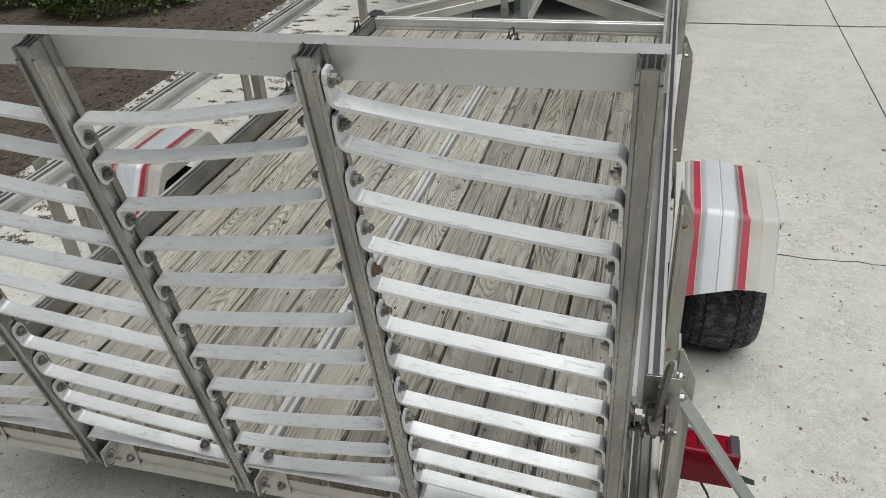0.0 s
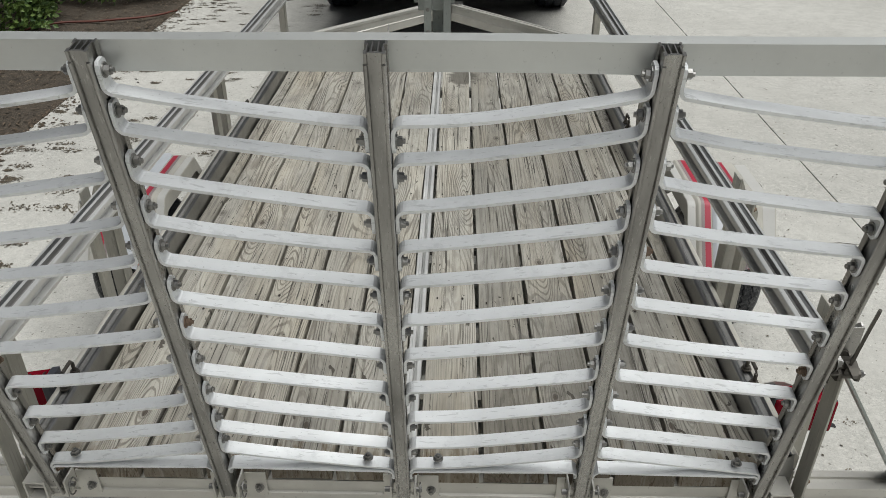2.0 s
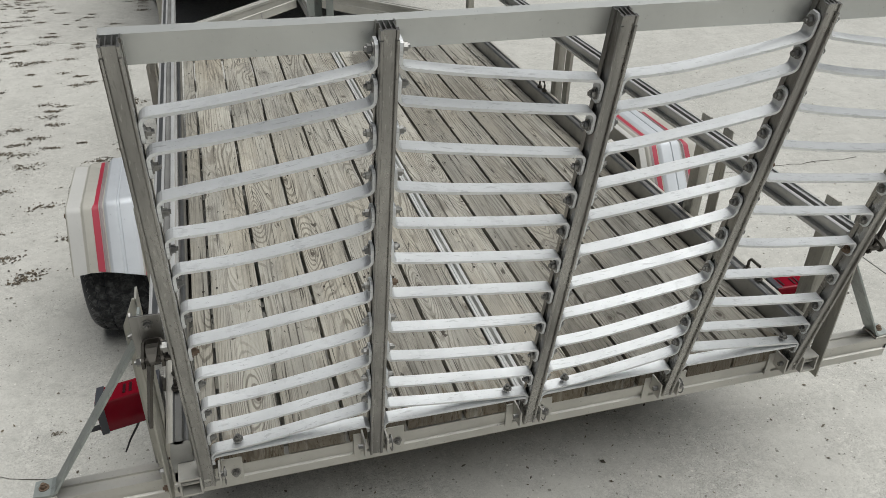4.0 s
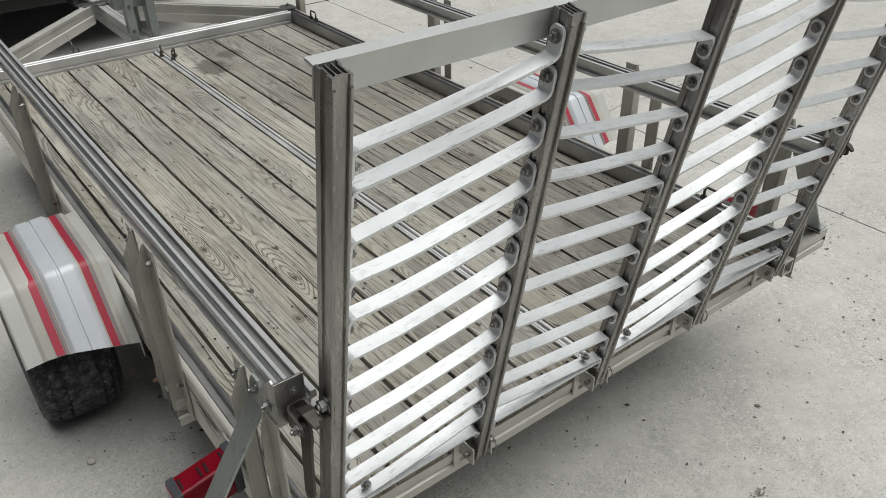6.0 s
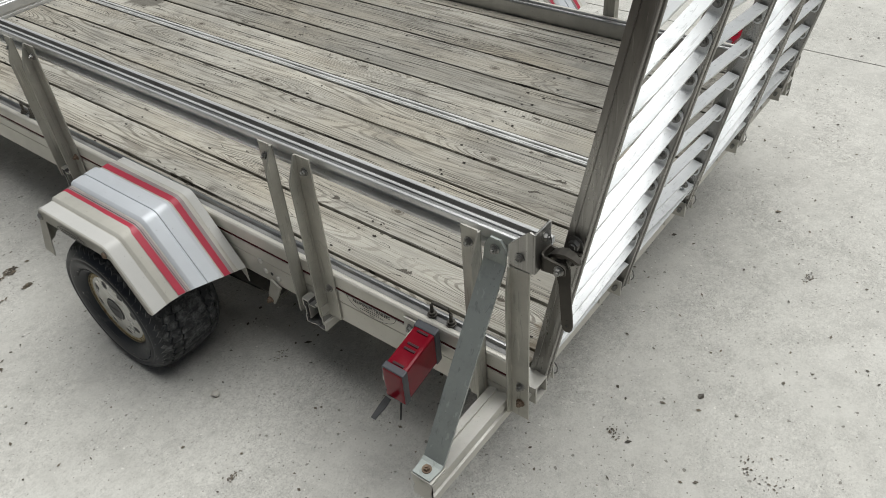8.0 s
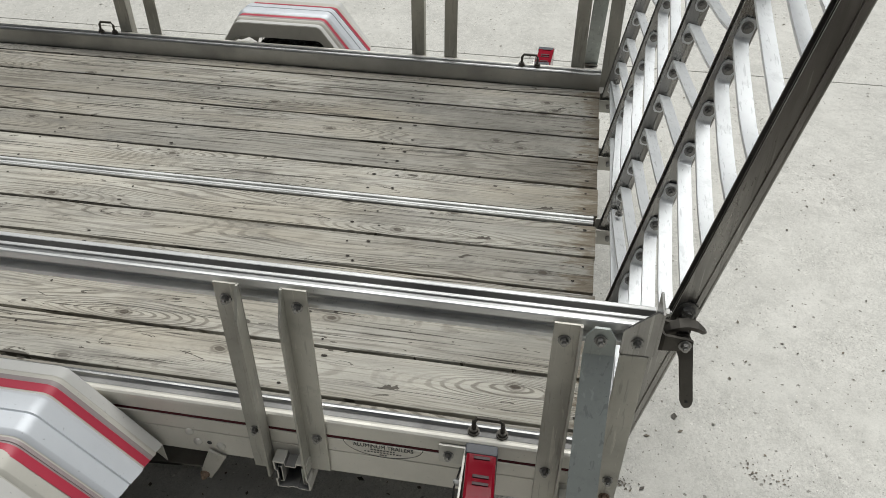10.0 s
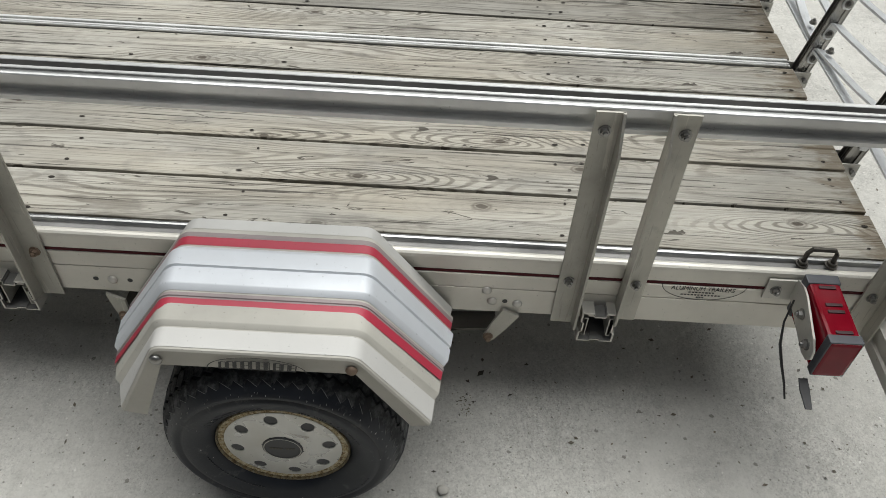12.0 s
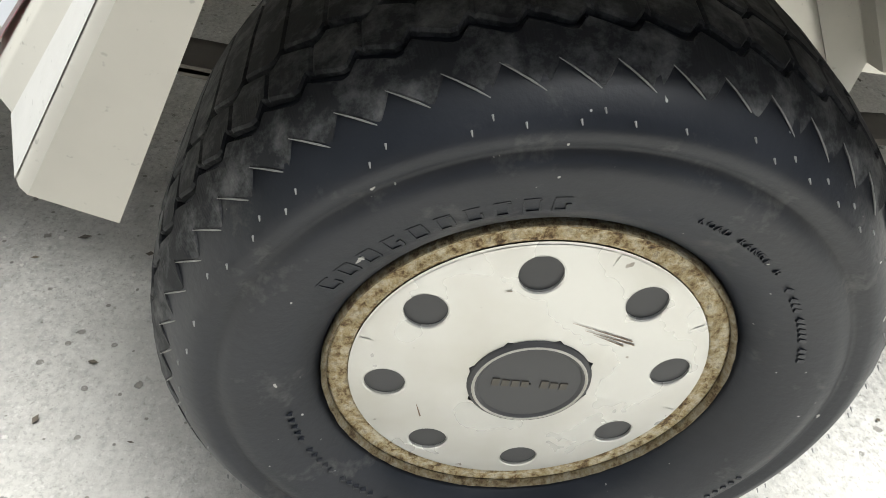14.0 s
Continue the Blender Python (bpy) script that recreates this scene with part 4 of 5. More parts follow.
# open square hinge tubes at both ends of the gate
for s in (-1, 1):
    bm = bmesh.new()
    x0, x1 = s * 0.757, s * 0.803
    for a, b, z0, z1 in ((x0, x1, 0.396, 0.400), (x0, x1, 0.352, 0.356), (x0, x0 + s * 0.004, 0.356, 0.396), (x1 - s * 0.004, x1, 0.356, 0.396)):
        box(bm, *sorted((a, b)), -0.042, 0.011, z0, z1)
    tube(bm, [(s * 0.74, -0.026, 0.376), (s * 0.812, -0.026, 0.376)], 0.0055, 10)
    part("hinge_tube", bm, ALU_SIDE, gate)


# ---- latches ----
def latch(s, lever_up):
    """A U bracket on the corner angle, a cross pin, a cam lever and the washer that it catches on the gate post."""
    zc = 0.765
    bm = bmesh.new()
    path = [(s * 0.8085, -0.103, zc), (s * 0.8085, -0.097, zc), (s * 0.8085, -0.058, zc), (s * 0.8055, -0.0528, zc), (s * 0.8000, -0.0512, zc), (s * 0.7830, -0.0512, zc), (s * 0.7775, -0.0528, zc), (s * 0.7745, -0.058, zc), (s * 0.7745, -0.097, zc), (s * 0.7745, -0.103, zc)]
    ribbon(bm, path, [0.008, 0.012, 0.016, 0.020, 0.021, 0.021, 0.020, 0.016, 0.012, 0.008], 0.0052, (0, 0, 1))
    lt = part("latch", bm, STEEL, trailer, "dark steel over-centre latch")
    bm = bmesh.new()
    tube(bm, [(s * 0.768, -0.091, zc), (s * 0.811, -0.091, zc)], 0.0055, 12)
    tube(bm, [(s * 0.780, -0.091, zc), (s * 0.803, -0.091, zc)], 0.0088, 12)
    part("latch_pin", bm, STEEL, lt)
    bolt(lt, (s * 0.8105, -0.091, zc), (s, 0, 0))
    bm = bmesh.new()
    y0 = G(0, 0.792).y
    tube(bm, [(s * 0.7525, y0, 0.794), (s * 0.7555, y0, 0.794)], 0.0185, 24)
    tube(bm, [(s * 0.7555, y0, 0.794), (s * 0.7600, y0, 0.794)], 0.0125, 20)
    box(bm, *sorted((s * 0.7530, s * 0.7690)), y0 - 0.016, y0 + 0.016, 0.7745, 0.7780, 0.001)
    box(bm, *sorted((s * 0.7530, s * 0.7555)), y0 - 0.013, y0 + 0.013, 0.755, 0.790, 0.001)
    keep = part("catch", bm, STEEL, lt, "round steel catch on the gate post")
    bolt(keep, (s * 0.7600, y0, 0.794), (s, 0, 0), BIG_BOLT)
    bm = bmesh.new()
    if lever_up:
        ribbon(bm, [(s * 0.79, -0.086, zc - 0.008), (s * 0.79, -0.094, zc + 0.020), (s * 0.793, -0.097, zc + 0.045), (s * 0.797, -0.101, zc + 0.095), (s * 0.801, -0.106, zc + 0.142), (s * 0.8015, -0.107, zc + 0.148)],
               [0.009, 0.0105, 0.0085, 0.0075, 0.0075, 0.004], 0.005, (0.5, 0.8, 0))
    else:
        ribbon(bm, [(s * 0.796, -0.086, zc + 0.012), (s * 0.797, -0.090, zc - 0.004), (s * 0.799, -0.095, zc - 0.020), (s * 0.803, -0.100, zc - 0.036), (s * 0.809, -0.1075, zc - 0.075), (s * 0.8155, -0.1165, zc - 0.120), (s * 0.8165, -0.118, zc - 0.128), (s * 0.817, -0.1185, zc - 0.133)],
               [0.010, 0.0145, 0.0135, 0.0112, 0.0108, 0.0108, 0.0085, 0.004], 0.0055, (0.25 * s, 0.95, 0))
    d = 1 if lever_up else -1
    horn = [(-0.058, 0.006), (-0.068, 0.017), (-0.080, 0.024), (-0.094, 0.027), (-0.107, 0.024), (-0.118, 0.016), (-0.121, 0.012)]
    ribbon(bm, [(s * 0.790, y, zc + z) for y, z in horn], [0.004, 0.009, 0.0105, 0.0105, 0.009, 0.005, 0.002], 0.007, (1, 0, 0))
    lever = part("lever", bm, STEEL, lt)
    if not lever_up:
        bm = bmesh.new()
        lathe(bm, [(0.0, 0.0004), (s * 0.0004, 0.0004), (s * 0.0004, 0.003), (0.0, 0.003)], (s * 0.8190, -0.1160, zc - 0.119), 12, closed=False)
        part("hole", bm, BLACK, lever, "small hole in the lever end")
    return lt


latch(-1, False)
latch(1, True)


# ---- fenders ----
def fender(s):
    """Outward s. Three side outlines across the width and a corrugated cross-section, swept together with rounded bends."""
    inner = [(1.518, 0.312), (1.367, 0.528), (1.044, 0.530), (0.893, 0.325)]
    middle = [(1.474, 0.359), (1.362, 0.520), (1.042, 0.521), (0.915, 0.366)]
    outer = [(1.446, 0.348), (1.357, 0.524), (1.041, 0.524), (0.922, 0.355)]
    sec = [(0.0, -0.002), (0.008, 0.0), (0.088, 0.0), (0.096, 0.0005), (0.118, 0.0070), (0.126, 0.0078), (0.262, 0.0078), (0.270, 0.0083), (0.305, 0.0152), (0.318, 0.016), (0.430, 0.016),
           (0.437, 0.0125), (0.455, 0.0125), (0.462, 0.016), (0.562, 0.016), (0.572, 0.0152), (0.600, 0.0083), (0.608, 0.0078), (0.628, 0.0078), (0.632, 0.0096), (0.640, 0.0096), (0.644, 0.0078),
           (0.806, 0.0078), (0.814, 0.0070), (0.838, 0.0005), (0.848, 0.0), (0.978, 0.0), (0.992, -0.0012), (1.0, -0.0045)]

    def outline(f):
        a, b, k = (inner, middle, f / 0.72) if f < 0.72 else (middle, outer, (f - 0.72) / 0.28)
        return [Vector((p[0] + (q[0] - p[0]) * k, p[1] + (q[1] - p[1]) * k)) for p, q in zip(a, b)]

    def rounded(f, h, r=0.017):
        """The outline at f raised by h, with a round bend at both crowns."""
        p = outline(f)
        normals = []
        for a, b in zip(p, p[1:]):
            d = (b - a).normalized()
            n = Vector((-d.y, d.x))
            normals.append(n if n.y > 0 else -n)
        p[0], p[3] = p[0] + normals[0] * h, p[3] + normals[2] * h
        for i in (1, 2):
            m = (normals[i - 1] + normals[i]).normalized()
            p[i] = p[i] + m * (h / m.dot(normals[i]))
        line = [p[0], p[0].lerp(p[1], 0.5)]
        for i in (1, 2):
            a = p[i] + (p[i - 1] - p[i]).normalized() * r
            b = p[i] + (p[i + 1] - p[i]).normalized() * r
            line += [a.lerp(p[i], u).lerp(p[i].lerp(b, u), u) for u in (0.0, 0.17, 0.33, 0.5, 0.67, 0.83, 1.0)]
            if i == 1:
                line.append(p[1].lerp(p[2], 0.5))
        return [Vector((s * (0.828 + 0.28 * f), q.x, q.y)) for q in line + [p[2].lerp(p[3], 0.5), p[3]]]

    def strip(bm, cols, lift=0.0):
        rows = [[bm.verts.new(q) for q in rounded(f, h + lift)] for f, h in cols]
        for q, w in zip(rows, rows[1:]):
            for k in range(len(q) - 1):
                bm.faces.new((q[k], q[k + 1], w[k + 1], w[k]))

    def soft(ob):
        ob.data.polygons.foreach_set("use_smooth", [True] * len(ob.data.polygons))
        ob.data.set_sharp_from_angle(angle=radians(32))
        return ob

    bm = bmesh.new()
    strip(bm, sec)
    # outer lip under the rounded edge
    top = rounded(1.0, -0.0045)
    low = [Vector((s * 1.103, y, z)) for y, z in ((1.408, 0.330), (1.352, 0.477), (1.046, 0.480), (0.956, 0.340))]
    foot = [low[0], low[0].lerp(low[1], 0.5)] + [low[1]] * 7 + [low[1].lerp(low[2], 0.5)] + [low[2]] * 7 + [low[2].lerp(low[3], 0.5), low[3]]
    for k in range(len(top) - 1):
        q = [bm.verts.new(p) for p in (top[k], top[k + 1], foot[k + 1], foot[k])]
        bm.faces.new(q if (foot[k + 1] - foot[k]).length > 1e-6 else q[:3])
    # inner skirt
    ti = rounded(0.0, -0.002)
    for k in range(len(ti) - 1):
        bm.faces.new([bm.verts.new(p) for p in (ti[k], ti[k + 1], ti[k + 1] + Vector((0, 0, -0.05)), ti[k] + Vector((0, 0, -0.05)))])
    bmesh.ops.remove_doubles(bm, verts=bm.verts, dist=0.0003)
    bmesh.ops.recalc_face_normals(bm, faces=bm.faces)
    bmesh.ops.solidify(bm, geom=bm.faces[:], thickness=0.0022)
    fd = soft(part("fender", bm, FENDER, trailer, "ribbed off-white fender with two red stripes"))
    for a, b in ((0.186, 0.252), (0.654, 0.724)):
        bm = bmesh.new()
        strip(bm, [(a, 0.0078), (b, 0.0078)], 0.0006)
        soft(part("red_stripe", bm, RED_STRIPE, fd))
    # shaded step walls beside the red stripes, painted on as mauve-grey strips
    for cols in ([(0.148, 0.0078), (0.185, 0.0078)], [(0.612, 0.0078)] + [x for x in sec if 0.62 < x[0] < 0.65] + [(0.653, 0.0078)]):
        bm = bmesh.new()
        strip(bm, cols, 0.0006)
        soft(part("mauve_pinstripe", bm, STEP_SHADE, fd, "mauve-grey strip painted as the shade of the step"))
    bm = bmesh.new()
    strip(bm, [x for x in sec if 0.265 <= x[0] <= 0.605], 0.0006)
    soft(part("bare_band", bm, FENDER_WHITE, fd, "pale bluish-white ribbed band"))
    for a, b in ((0.006, 0.090), (0.846, 0.980)):
        bm = bmesh.new()
        strip(bm, [(a, 0.0), (b, 0.0)], 0.0006)
        soft(part("white_band", bm, FENDER_PALE, fd, "white painted edge band"))
    for y in (1.358, 1.046):
        bolt(fd, (s * 1.1080, y - (0.004 if y > 1.2 else -0.004), 0.497), (s, 0, 0), DOME if y > 1.2 else DOME_RUSTY)
    # arched badge with slanted outlined shapes in place of lettering
    bm = bmesh.new()

    def face_x(z):
        return s * (1.1062 + (z - 0.478) * 0.119)

    def stroke(y0, z0, y1, z1, w):
        c = Vector((y1 - y0, z1 - z0)).orthogonal().normalized() * w
        bm.faces.new([bm.verts.new((face_x(b), a, b)) for a, b in ((y0 - c.x, z0 - c.y), (y1 - c.x, z1 - c.y), (y1 + c.x, z1 + c.y), (y0 + c.x, z0 + c.y))])

    arc = [(1.200 + 0.078 * math.cos(t), 0.4785 + 0.039 * math.sin(t)) for t in (math.pi * j / 24 for j in range(25))]
    for (y0, z0), (y1, z1) in zip(arc, arc[1:]):
        stroke(y0, z0, y1, z1, 0.0009)
    for j in range(10):
        yy = 1.2575 - 0.0122 * j
        wide = 0.0042 if j == 6 else 0.0088
        h = 0.019 + 0.006 * math.sin(math.pi * j / 9)
        lean = 0.0035
        z0, z1 = 0.4825, 0.4825 + h
        stroke(yy, z0, yy - lean, z1, 0.0022)
        stroke(yy - wide, z0, yy - wide - lean, z1, 0.0010)
        stroke(yy + 0.0016, z0, yy - wide, z0, 0.0017)
        stroke(yy - lean, z1, yy - wide - lean, z1, 0.0010)
        if j % 2:
            stroke(yy - 0.3 * wide, (z0 + z1) / 2, yy - wide - lean / 2, (z0 + z1) / 2, 0.0007)
    part("badge", bm, INK, fd, "black outlined arch badge")
    return fd


fender(-1)
fender(1)

# ---- wheels ----
TR = 0.2225
TEETH = [(0.0, 0.0), (0.62, 0.92), (0.7, 1.0), (0.84, 0.9), (1.0, 0.0)]


def wheel(s, y):
    """Built with the outer face towards s; axle along x."""
    zc = 0.2222
    c = Vector((s * 0.985, y, zc))
    X = s
    # pressed disc with eight round holes
    bm = bmesh.new()
    R0, R1, RH, RC = 0.034, 0.1035, 0.0120, 0.0842

    def dish(r):
        return 0.100 + 0.006 * (1 - (r / 0.106) ** 2)

    turn = radians(-9)
    for k in range(8):
        a0 = turn + math.pi / 4 * k + math.pi / 2
        hc = Vector((RC * math.cos(a0), RC * math.sin(a0)))
        m = 32
        ring_h, ring_m, ring_o = [], [], []
        for j in range(m):
            t = 2 * math.pi * (j + 0.5) / m + a0
            d = Vector((math.cos(t), math.sin(t)))
            # march outwards to the border of the sector
            lo, hi = RH, 0.09
            for _ in range(24):
                mid = (lo + hi) / 2
                p = hc + d * mid
                r = p.length
                da = abs((math.atan2(p.y, p.x) - a0 + math.pi) % (2 * math.pi) - math.pi)
                if R0 < r < R1 and da < math.pi / 8:
                    lo = mid
                else:
                    hi = mid
            po = hc + d * lo
            ring_o.append(po)
            ring_m.append(hc + d * min(RH + 0.0010, lo))
            ring_h.append(hc + d * RH)
        def put(p, off=0.0):
            return bm.verts.new(c + Vector((X * (dish(p.length) + off), p.x, p.y)))
        vo, vm = [put(p) for p in ring_o], [put(p) for p in ring_m]
        vh, vb = [put(p, -0.0005) for p in ring_h], [put(p, -0.0030) for p in ring_h]
        for j in range(m):
            q = (j + 1) % m
            for a, b in ((vo, vm), (vm, vh), (vh, vb)):
                bm.faces.new((a[j], a[q], b[q], b[j]))
    bmesh.ops.remove_doubles(bm, verts=bm.verts, dist=0.0008)
    lathe(bm, [(X * (dish(r) - 0.0004), r) for r in (0.096, 0.100, 0.1045, 0.1052)], c, 96, closed=False)
    w = part("wheel", bm, RIM, trailer, "off-white wheel with eight round holes and knobbly tyre", smooth=False)
    bm = bmesh.new()
    for y0, z0, y1, z1 in ((-0.012, 0.052, -0.050, 0.040), (-0.020, 0.047, -0.052, 0.037), (-0.026, 0.044, -0.046, 0.036), (0.062, -0.03, 0.058, -0.042), (0.03, 0.07, 0.026, 0.071)):
        a, b = Vector((y0, z0)), Vector((y1, z1))
        q = (b - a).orthogonal().normalized() * 0.0005
        bm.faces.new([bm.verts.new(c + Vector((X * (dish(v.length) + 0.0005), v.x, v.y))) for v in (a - q * 0.3, b - q, b + q, a + q * 0.3)])
    part("scratch", bm, RUSTY, w, "brown scratches on the wheel face")
    bm = bmesh.new()
    lathe(bm, [(X * 0.085, 0.1045), (X * 0.0990, 0.1056), (X * 0.0996, 0.1085), (X * 0.0985, 0.112), (X * 0.0995, 0.1155), (X * 0.0985, 0.1172), (X * 0.088, 0.1175), (X * 0.07, 0.112), (X * 0.0, 0.098), (-X * 0.07, 0.112), (-X * 0.09, 0.119),
               (-X * 0.088, 0.112), (X * 0.0, 0.094), (X * 0.07, 0.104)], c, 72)
    part("rim_lip", bm, RUST, w, "rust-stained chalky rim lip", smooth=True)
    bm = bmesh.new()
    rings = []
    for j in range(144):
        t = j * math.pi / 72
        u = 0.0009 * noise.noise((math.cos(t) * 14, math.sin(t) * 14, s))
        rings.append([bm.verts.new(c + Vector((X * x, (r + u) * math.cos(t), (r + u) * math.sin(t)))) for x, r in ((0.0965, 0.1174), (0.1010 + u, 0.1172), (0.1036 + u, 0.1184), (0.1036, 0.1196), (0.1010, 0.1206), (0.0965, 0.1206))])
    for j in range(144):
        q, v = rings[j], rings[(j + 1) % 144]
        for i in range(6):
            bm.faces.new((q[i], q[(i + 1) % 6], v[(i + 1) % 6], v[i]))
    part("rim_edge", bm, RUST_DARK, w, "flaking dark rust on the rim edge", smooth=True)
    # added disc just behind the holes, its dark colour gives their shaded inside
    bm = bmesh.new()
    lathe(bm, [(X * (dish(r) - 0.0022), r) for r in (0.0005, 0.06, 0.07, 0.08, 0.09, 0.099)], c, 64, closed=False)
    part("hole_shade_disc", bm, CAP, w, "added dark disc for the shade inside the holes")
    bm = bmesh.new()
    lathe(bm, [(-X * 0.05, 0.0005), (-X * 0.05, 0.104)], c, 40, closed=False)
    part("brake_plate", bm, STEEL, w)
    bm = bmesh.new()
    lathe(bm, [(X * 0.104, 0.0005), (X * 0.1068, 0.0008), (X * 0.1068, 0.0300), (X * 0.1080, 0.0315), (X * 0.1080, 0.0345), (X * 0.1065, 0.0362), (X * 0.1035, 0.0372)], c, 48, closed=False)
    cap = part("hub_cap", bm, CAP, w, "round dark centre cap")
    bm = bmesh.new()
    lathe(bm, [(X * 0.1079, 0.0320), (X * 0.1086, 0.0331), (X * 0.1079, 0.0342)], c, 48, closed=False)
    part("cap_ring", bm, STONE, cap, "worn pale ring")
    for j in range(8):
        bm = bmesh.new()
        yy = (j - 3.5) * 0.0058
        if j == 4:
            bm.free()
            continue
        hgt = 0.0035 if j in (0, 5) else 0.0026
        box(bm, *sorted((c.x + X * 0.1066, c.x + X * 0.1076)), c.y - s * yy * -1 - 0.0022, c.y - s * yy * -1 + 0.0022, c.z - 0.0026, c.z + hgt)
        part("emblem", bm, STEEL, cap)
    # tyre carcass
    bm = bmesh.new()
    wall_out = [(0.088, 0.1195), (0.100, 0.1215), (0.108, 0.128), (0.1155, 0.139), (0.1205, 0.152), (0.1230, 0.165), (0.1222, 0.1735), (0.1195, 0.1765), (0.1198, 0.1800), (0.1228, 0.1850), (0.1222, 0.1905),
                (0.118, 0.1965), (0.111, 0.2040), (0.100, 0.2120), (0.085, 0.2170), (0.05, 0.2210), (0.0, 0.222)]
    wall_out = [(a, b if b < 0.15 else 0.15 + (b - 0.15) * 0.92) for a, b in wall_out]
    full = [(X * a, b) for a, b in wall_out] + [(-X * a * 0.84, b) for a, b in reversed(wall_out[:-1])]
    lathe(bm, full, c, 120)
    part("tyre", bm, RUBBER, w, "black knobbly tyre with worn sidewall", smooth=True)
    # tread ribs divided by zigzag grooves, the outermost with a stepped edge over the sidewall
    crown = [(0.0, TR), (0.045, TR - 0.001), (0.075, TR - 0.0045), (0.094, TR - 0.0105), (0.107, TR - 0.0190), (0.1165, TR - 0.0290), (0.1235, TR - 0.0395)]
    length = [0.0]
    for (a, b), (d, e) in zip(crown, crown[1:]):
        length.append(length[-1] + math.hypot(d - a, e - b))

    def surf(q, down=0.0):
        k = 0
        while k < len(crown) - 2 and q > length[k + 1]:
            k += 1
        f = (q - length[k]) / (length[k + 1] - length[k])
        (a, b), (d, e) = crown[k], crown[k + 1]
        nx, nr = -(e - b), d - a
        nl = math.hypot(nx, nr)
        return a + (d - a) * f - nx / nl * down, b + (e - b) * f - nr / nl * down

    n = 54

    def zig(v):
        """A stepped saw wave between 0 and 1, period 1."""
        v %= 1.0
        for (a, p), (b, q) in zip(TEETH, TEETH[1:]):
            if v <= b:
                return p + (q - p) * (v - a) / (b - a)
        return 0.0

    def step(v):
        """A long ramp and a short return, for the shoulder's stair-stepped edge."""
        v %= 1.0
        return v / 0.68 if v < 0.68 else 1.0 if v < 0.76 else (1.0 - v) / 0.24

    edges = [(-0.002, 0.0, 0.0), (0.044, 0.007, 0.0), (0.076, 0.008, 0.45), (0.1045, 0.0125, 0.0)]
    fine = 16
    for side in (1, -1):
        sx = side * X * (1.0 if side > 0 else 0.84)
        for k in range(3):
            bm = bmesh.new()
            rows = []
            m = n * fine
            wave = step if k == 2 else zig
            for j in range(m):
                t = j * 2 * math.pi / m
                lo = edges[k][0] + edges[k][1] * zig(j / fine + edges[k][2]) + (0.0055 if k else 0.0)
                hi = edges[k + 1][0] + edges[k + 1][1] * wave(j / fine + edges[k + 1][2])
                sag = 0.0008 * noise.noise((math.cos(t) * 9, math.sin(t) * 9, k))
                cut = sag + (0.0012 if k < 2 and (j + 5 * k) % fine == 0 else 0.0)
                pts = [surf(lo, 0.008), surf(lo, cut + 0.0008), surf(lo + 0.0012, cut), surf((lo + hi) / 2, cut), surf(hi - 0.0016, cut), surf(hi, cut + 0.0012), surf(hi, 0.008)]
                rows.append([bm.verts.new(c + Vector((sx * a, r * math.cos(t), r * math.sin(t)))) for a, r in pts])
            for q in range(m):
                a, b = rows[q], rows[(q + 1) % m]
                for i in range(6):
                    bm.faces.new((a[i], a[i + 1], b[i + 1], b[i]))
            part("tread_rib", bm, TREAD, w, "dusty zigzag tread rib")

    bm = bmesh.new()
    for j in range(n):
        path = []
        reach = random.uniform(0.85, 1.12)
        for f in (-0.06, 0.3, 0.7, reach):
            a, r = surf(min(0.1045 + 0.0125 * f, length[-1] - 0.0005), -0.0002)
            t0 = (j + 0.68 * f) * 2 * math.pi / n
            path.append(c + Vector((X * a, r * math.cos(t0), r * math.sin(t0))))
        tube(bm, path, [0.0002, 0.0004, 0.0005, 0.0003], 5)
    for j in range(n):
        for f, r in ((0.30, 0.1905), (0.72, 0.1945)):
            t0 = (j + f) * 2 * math.pi / n
            d = Vector((0, math.cos(t0), math.sin(t0)))
            p = c + d * r + Vector((X * (0.1212 if f < 0.5 else 0.1188), 0, 0))
            if random.random() < 0.6:
                tube(bm, [p, p + Vector((X * 0.0030, 0, 0)) - d * 0.0008], [0.0006, 0.0003], 5)
    tagged(part("mould_flash", bm, FIN, w, "thin grey mould lines on the tread edge"), kind="stuff")
    # raised brand shapes along the upper sidewall
    for j in range(10):
        bm = bmesh.new()
        a = radians(146 - 5.3 * j)
        ca, sa = math.cos(a), math.sin(a)
        for q0, q1, r0, r1 in ((-0.0044, -0.0032, 0.1385, 0.1495), (-0.0032, 0.0036, 0.1483, 0.1495), (-0.0032, 0.0032, 0.1385, 0.1397), (0.0016 if j % 2 else 0.0026, 0.0038, 0.1395, 0.148 if j % 3 else 0.144)):
            vs = []
            for q, r in ((q0, r0), (q1, r0), (q1, r1), (q0, r1)):
                yy, zz = r * ca + q * sa, r * sa - q * ca
                vs.append((-yy if s < 0 else yy, zz))
            lo = [bm.verts.new(c + Vector((X * (0.1150 + (math.hypot(*p) - 0.14) * 0.36), p[0], p[1]))) for p in vs]
            hi = [bm.verts.new(c + Vector((X * (0.1165 + (math.hypot(*p) - 0.14) * 0.36), p[0], p[1]))) for p in vs]
            for i in range(4):
                bm.faces.new((lo[i], lo[(i + 1) % 4], hi[(i + 1) % 4], hi[i]))
            bm.faces.new(hi)
        part("raised_mark", bm, RUBBER, w)
    bm = bmesh.new()
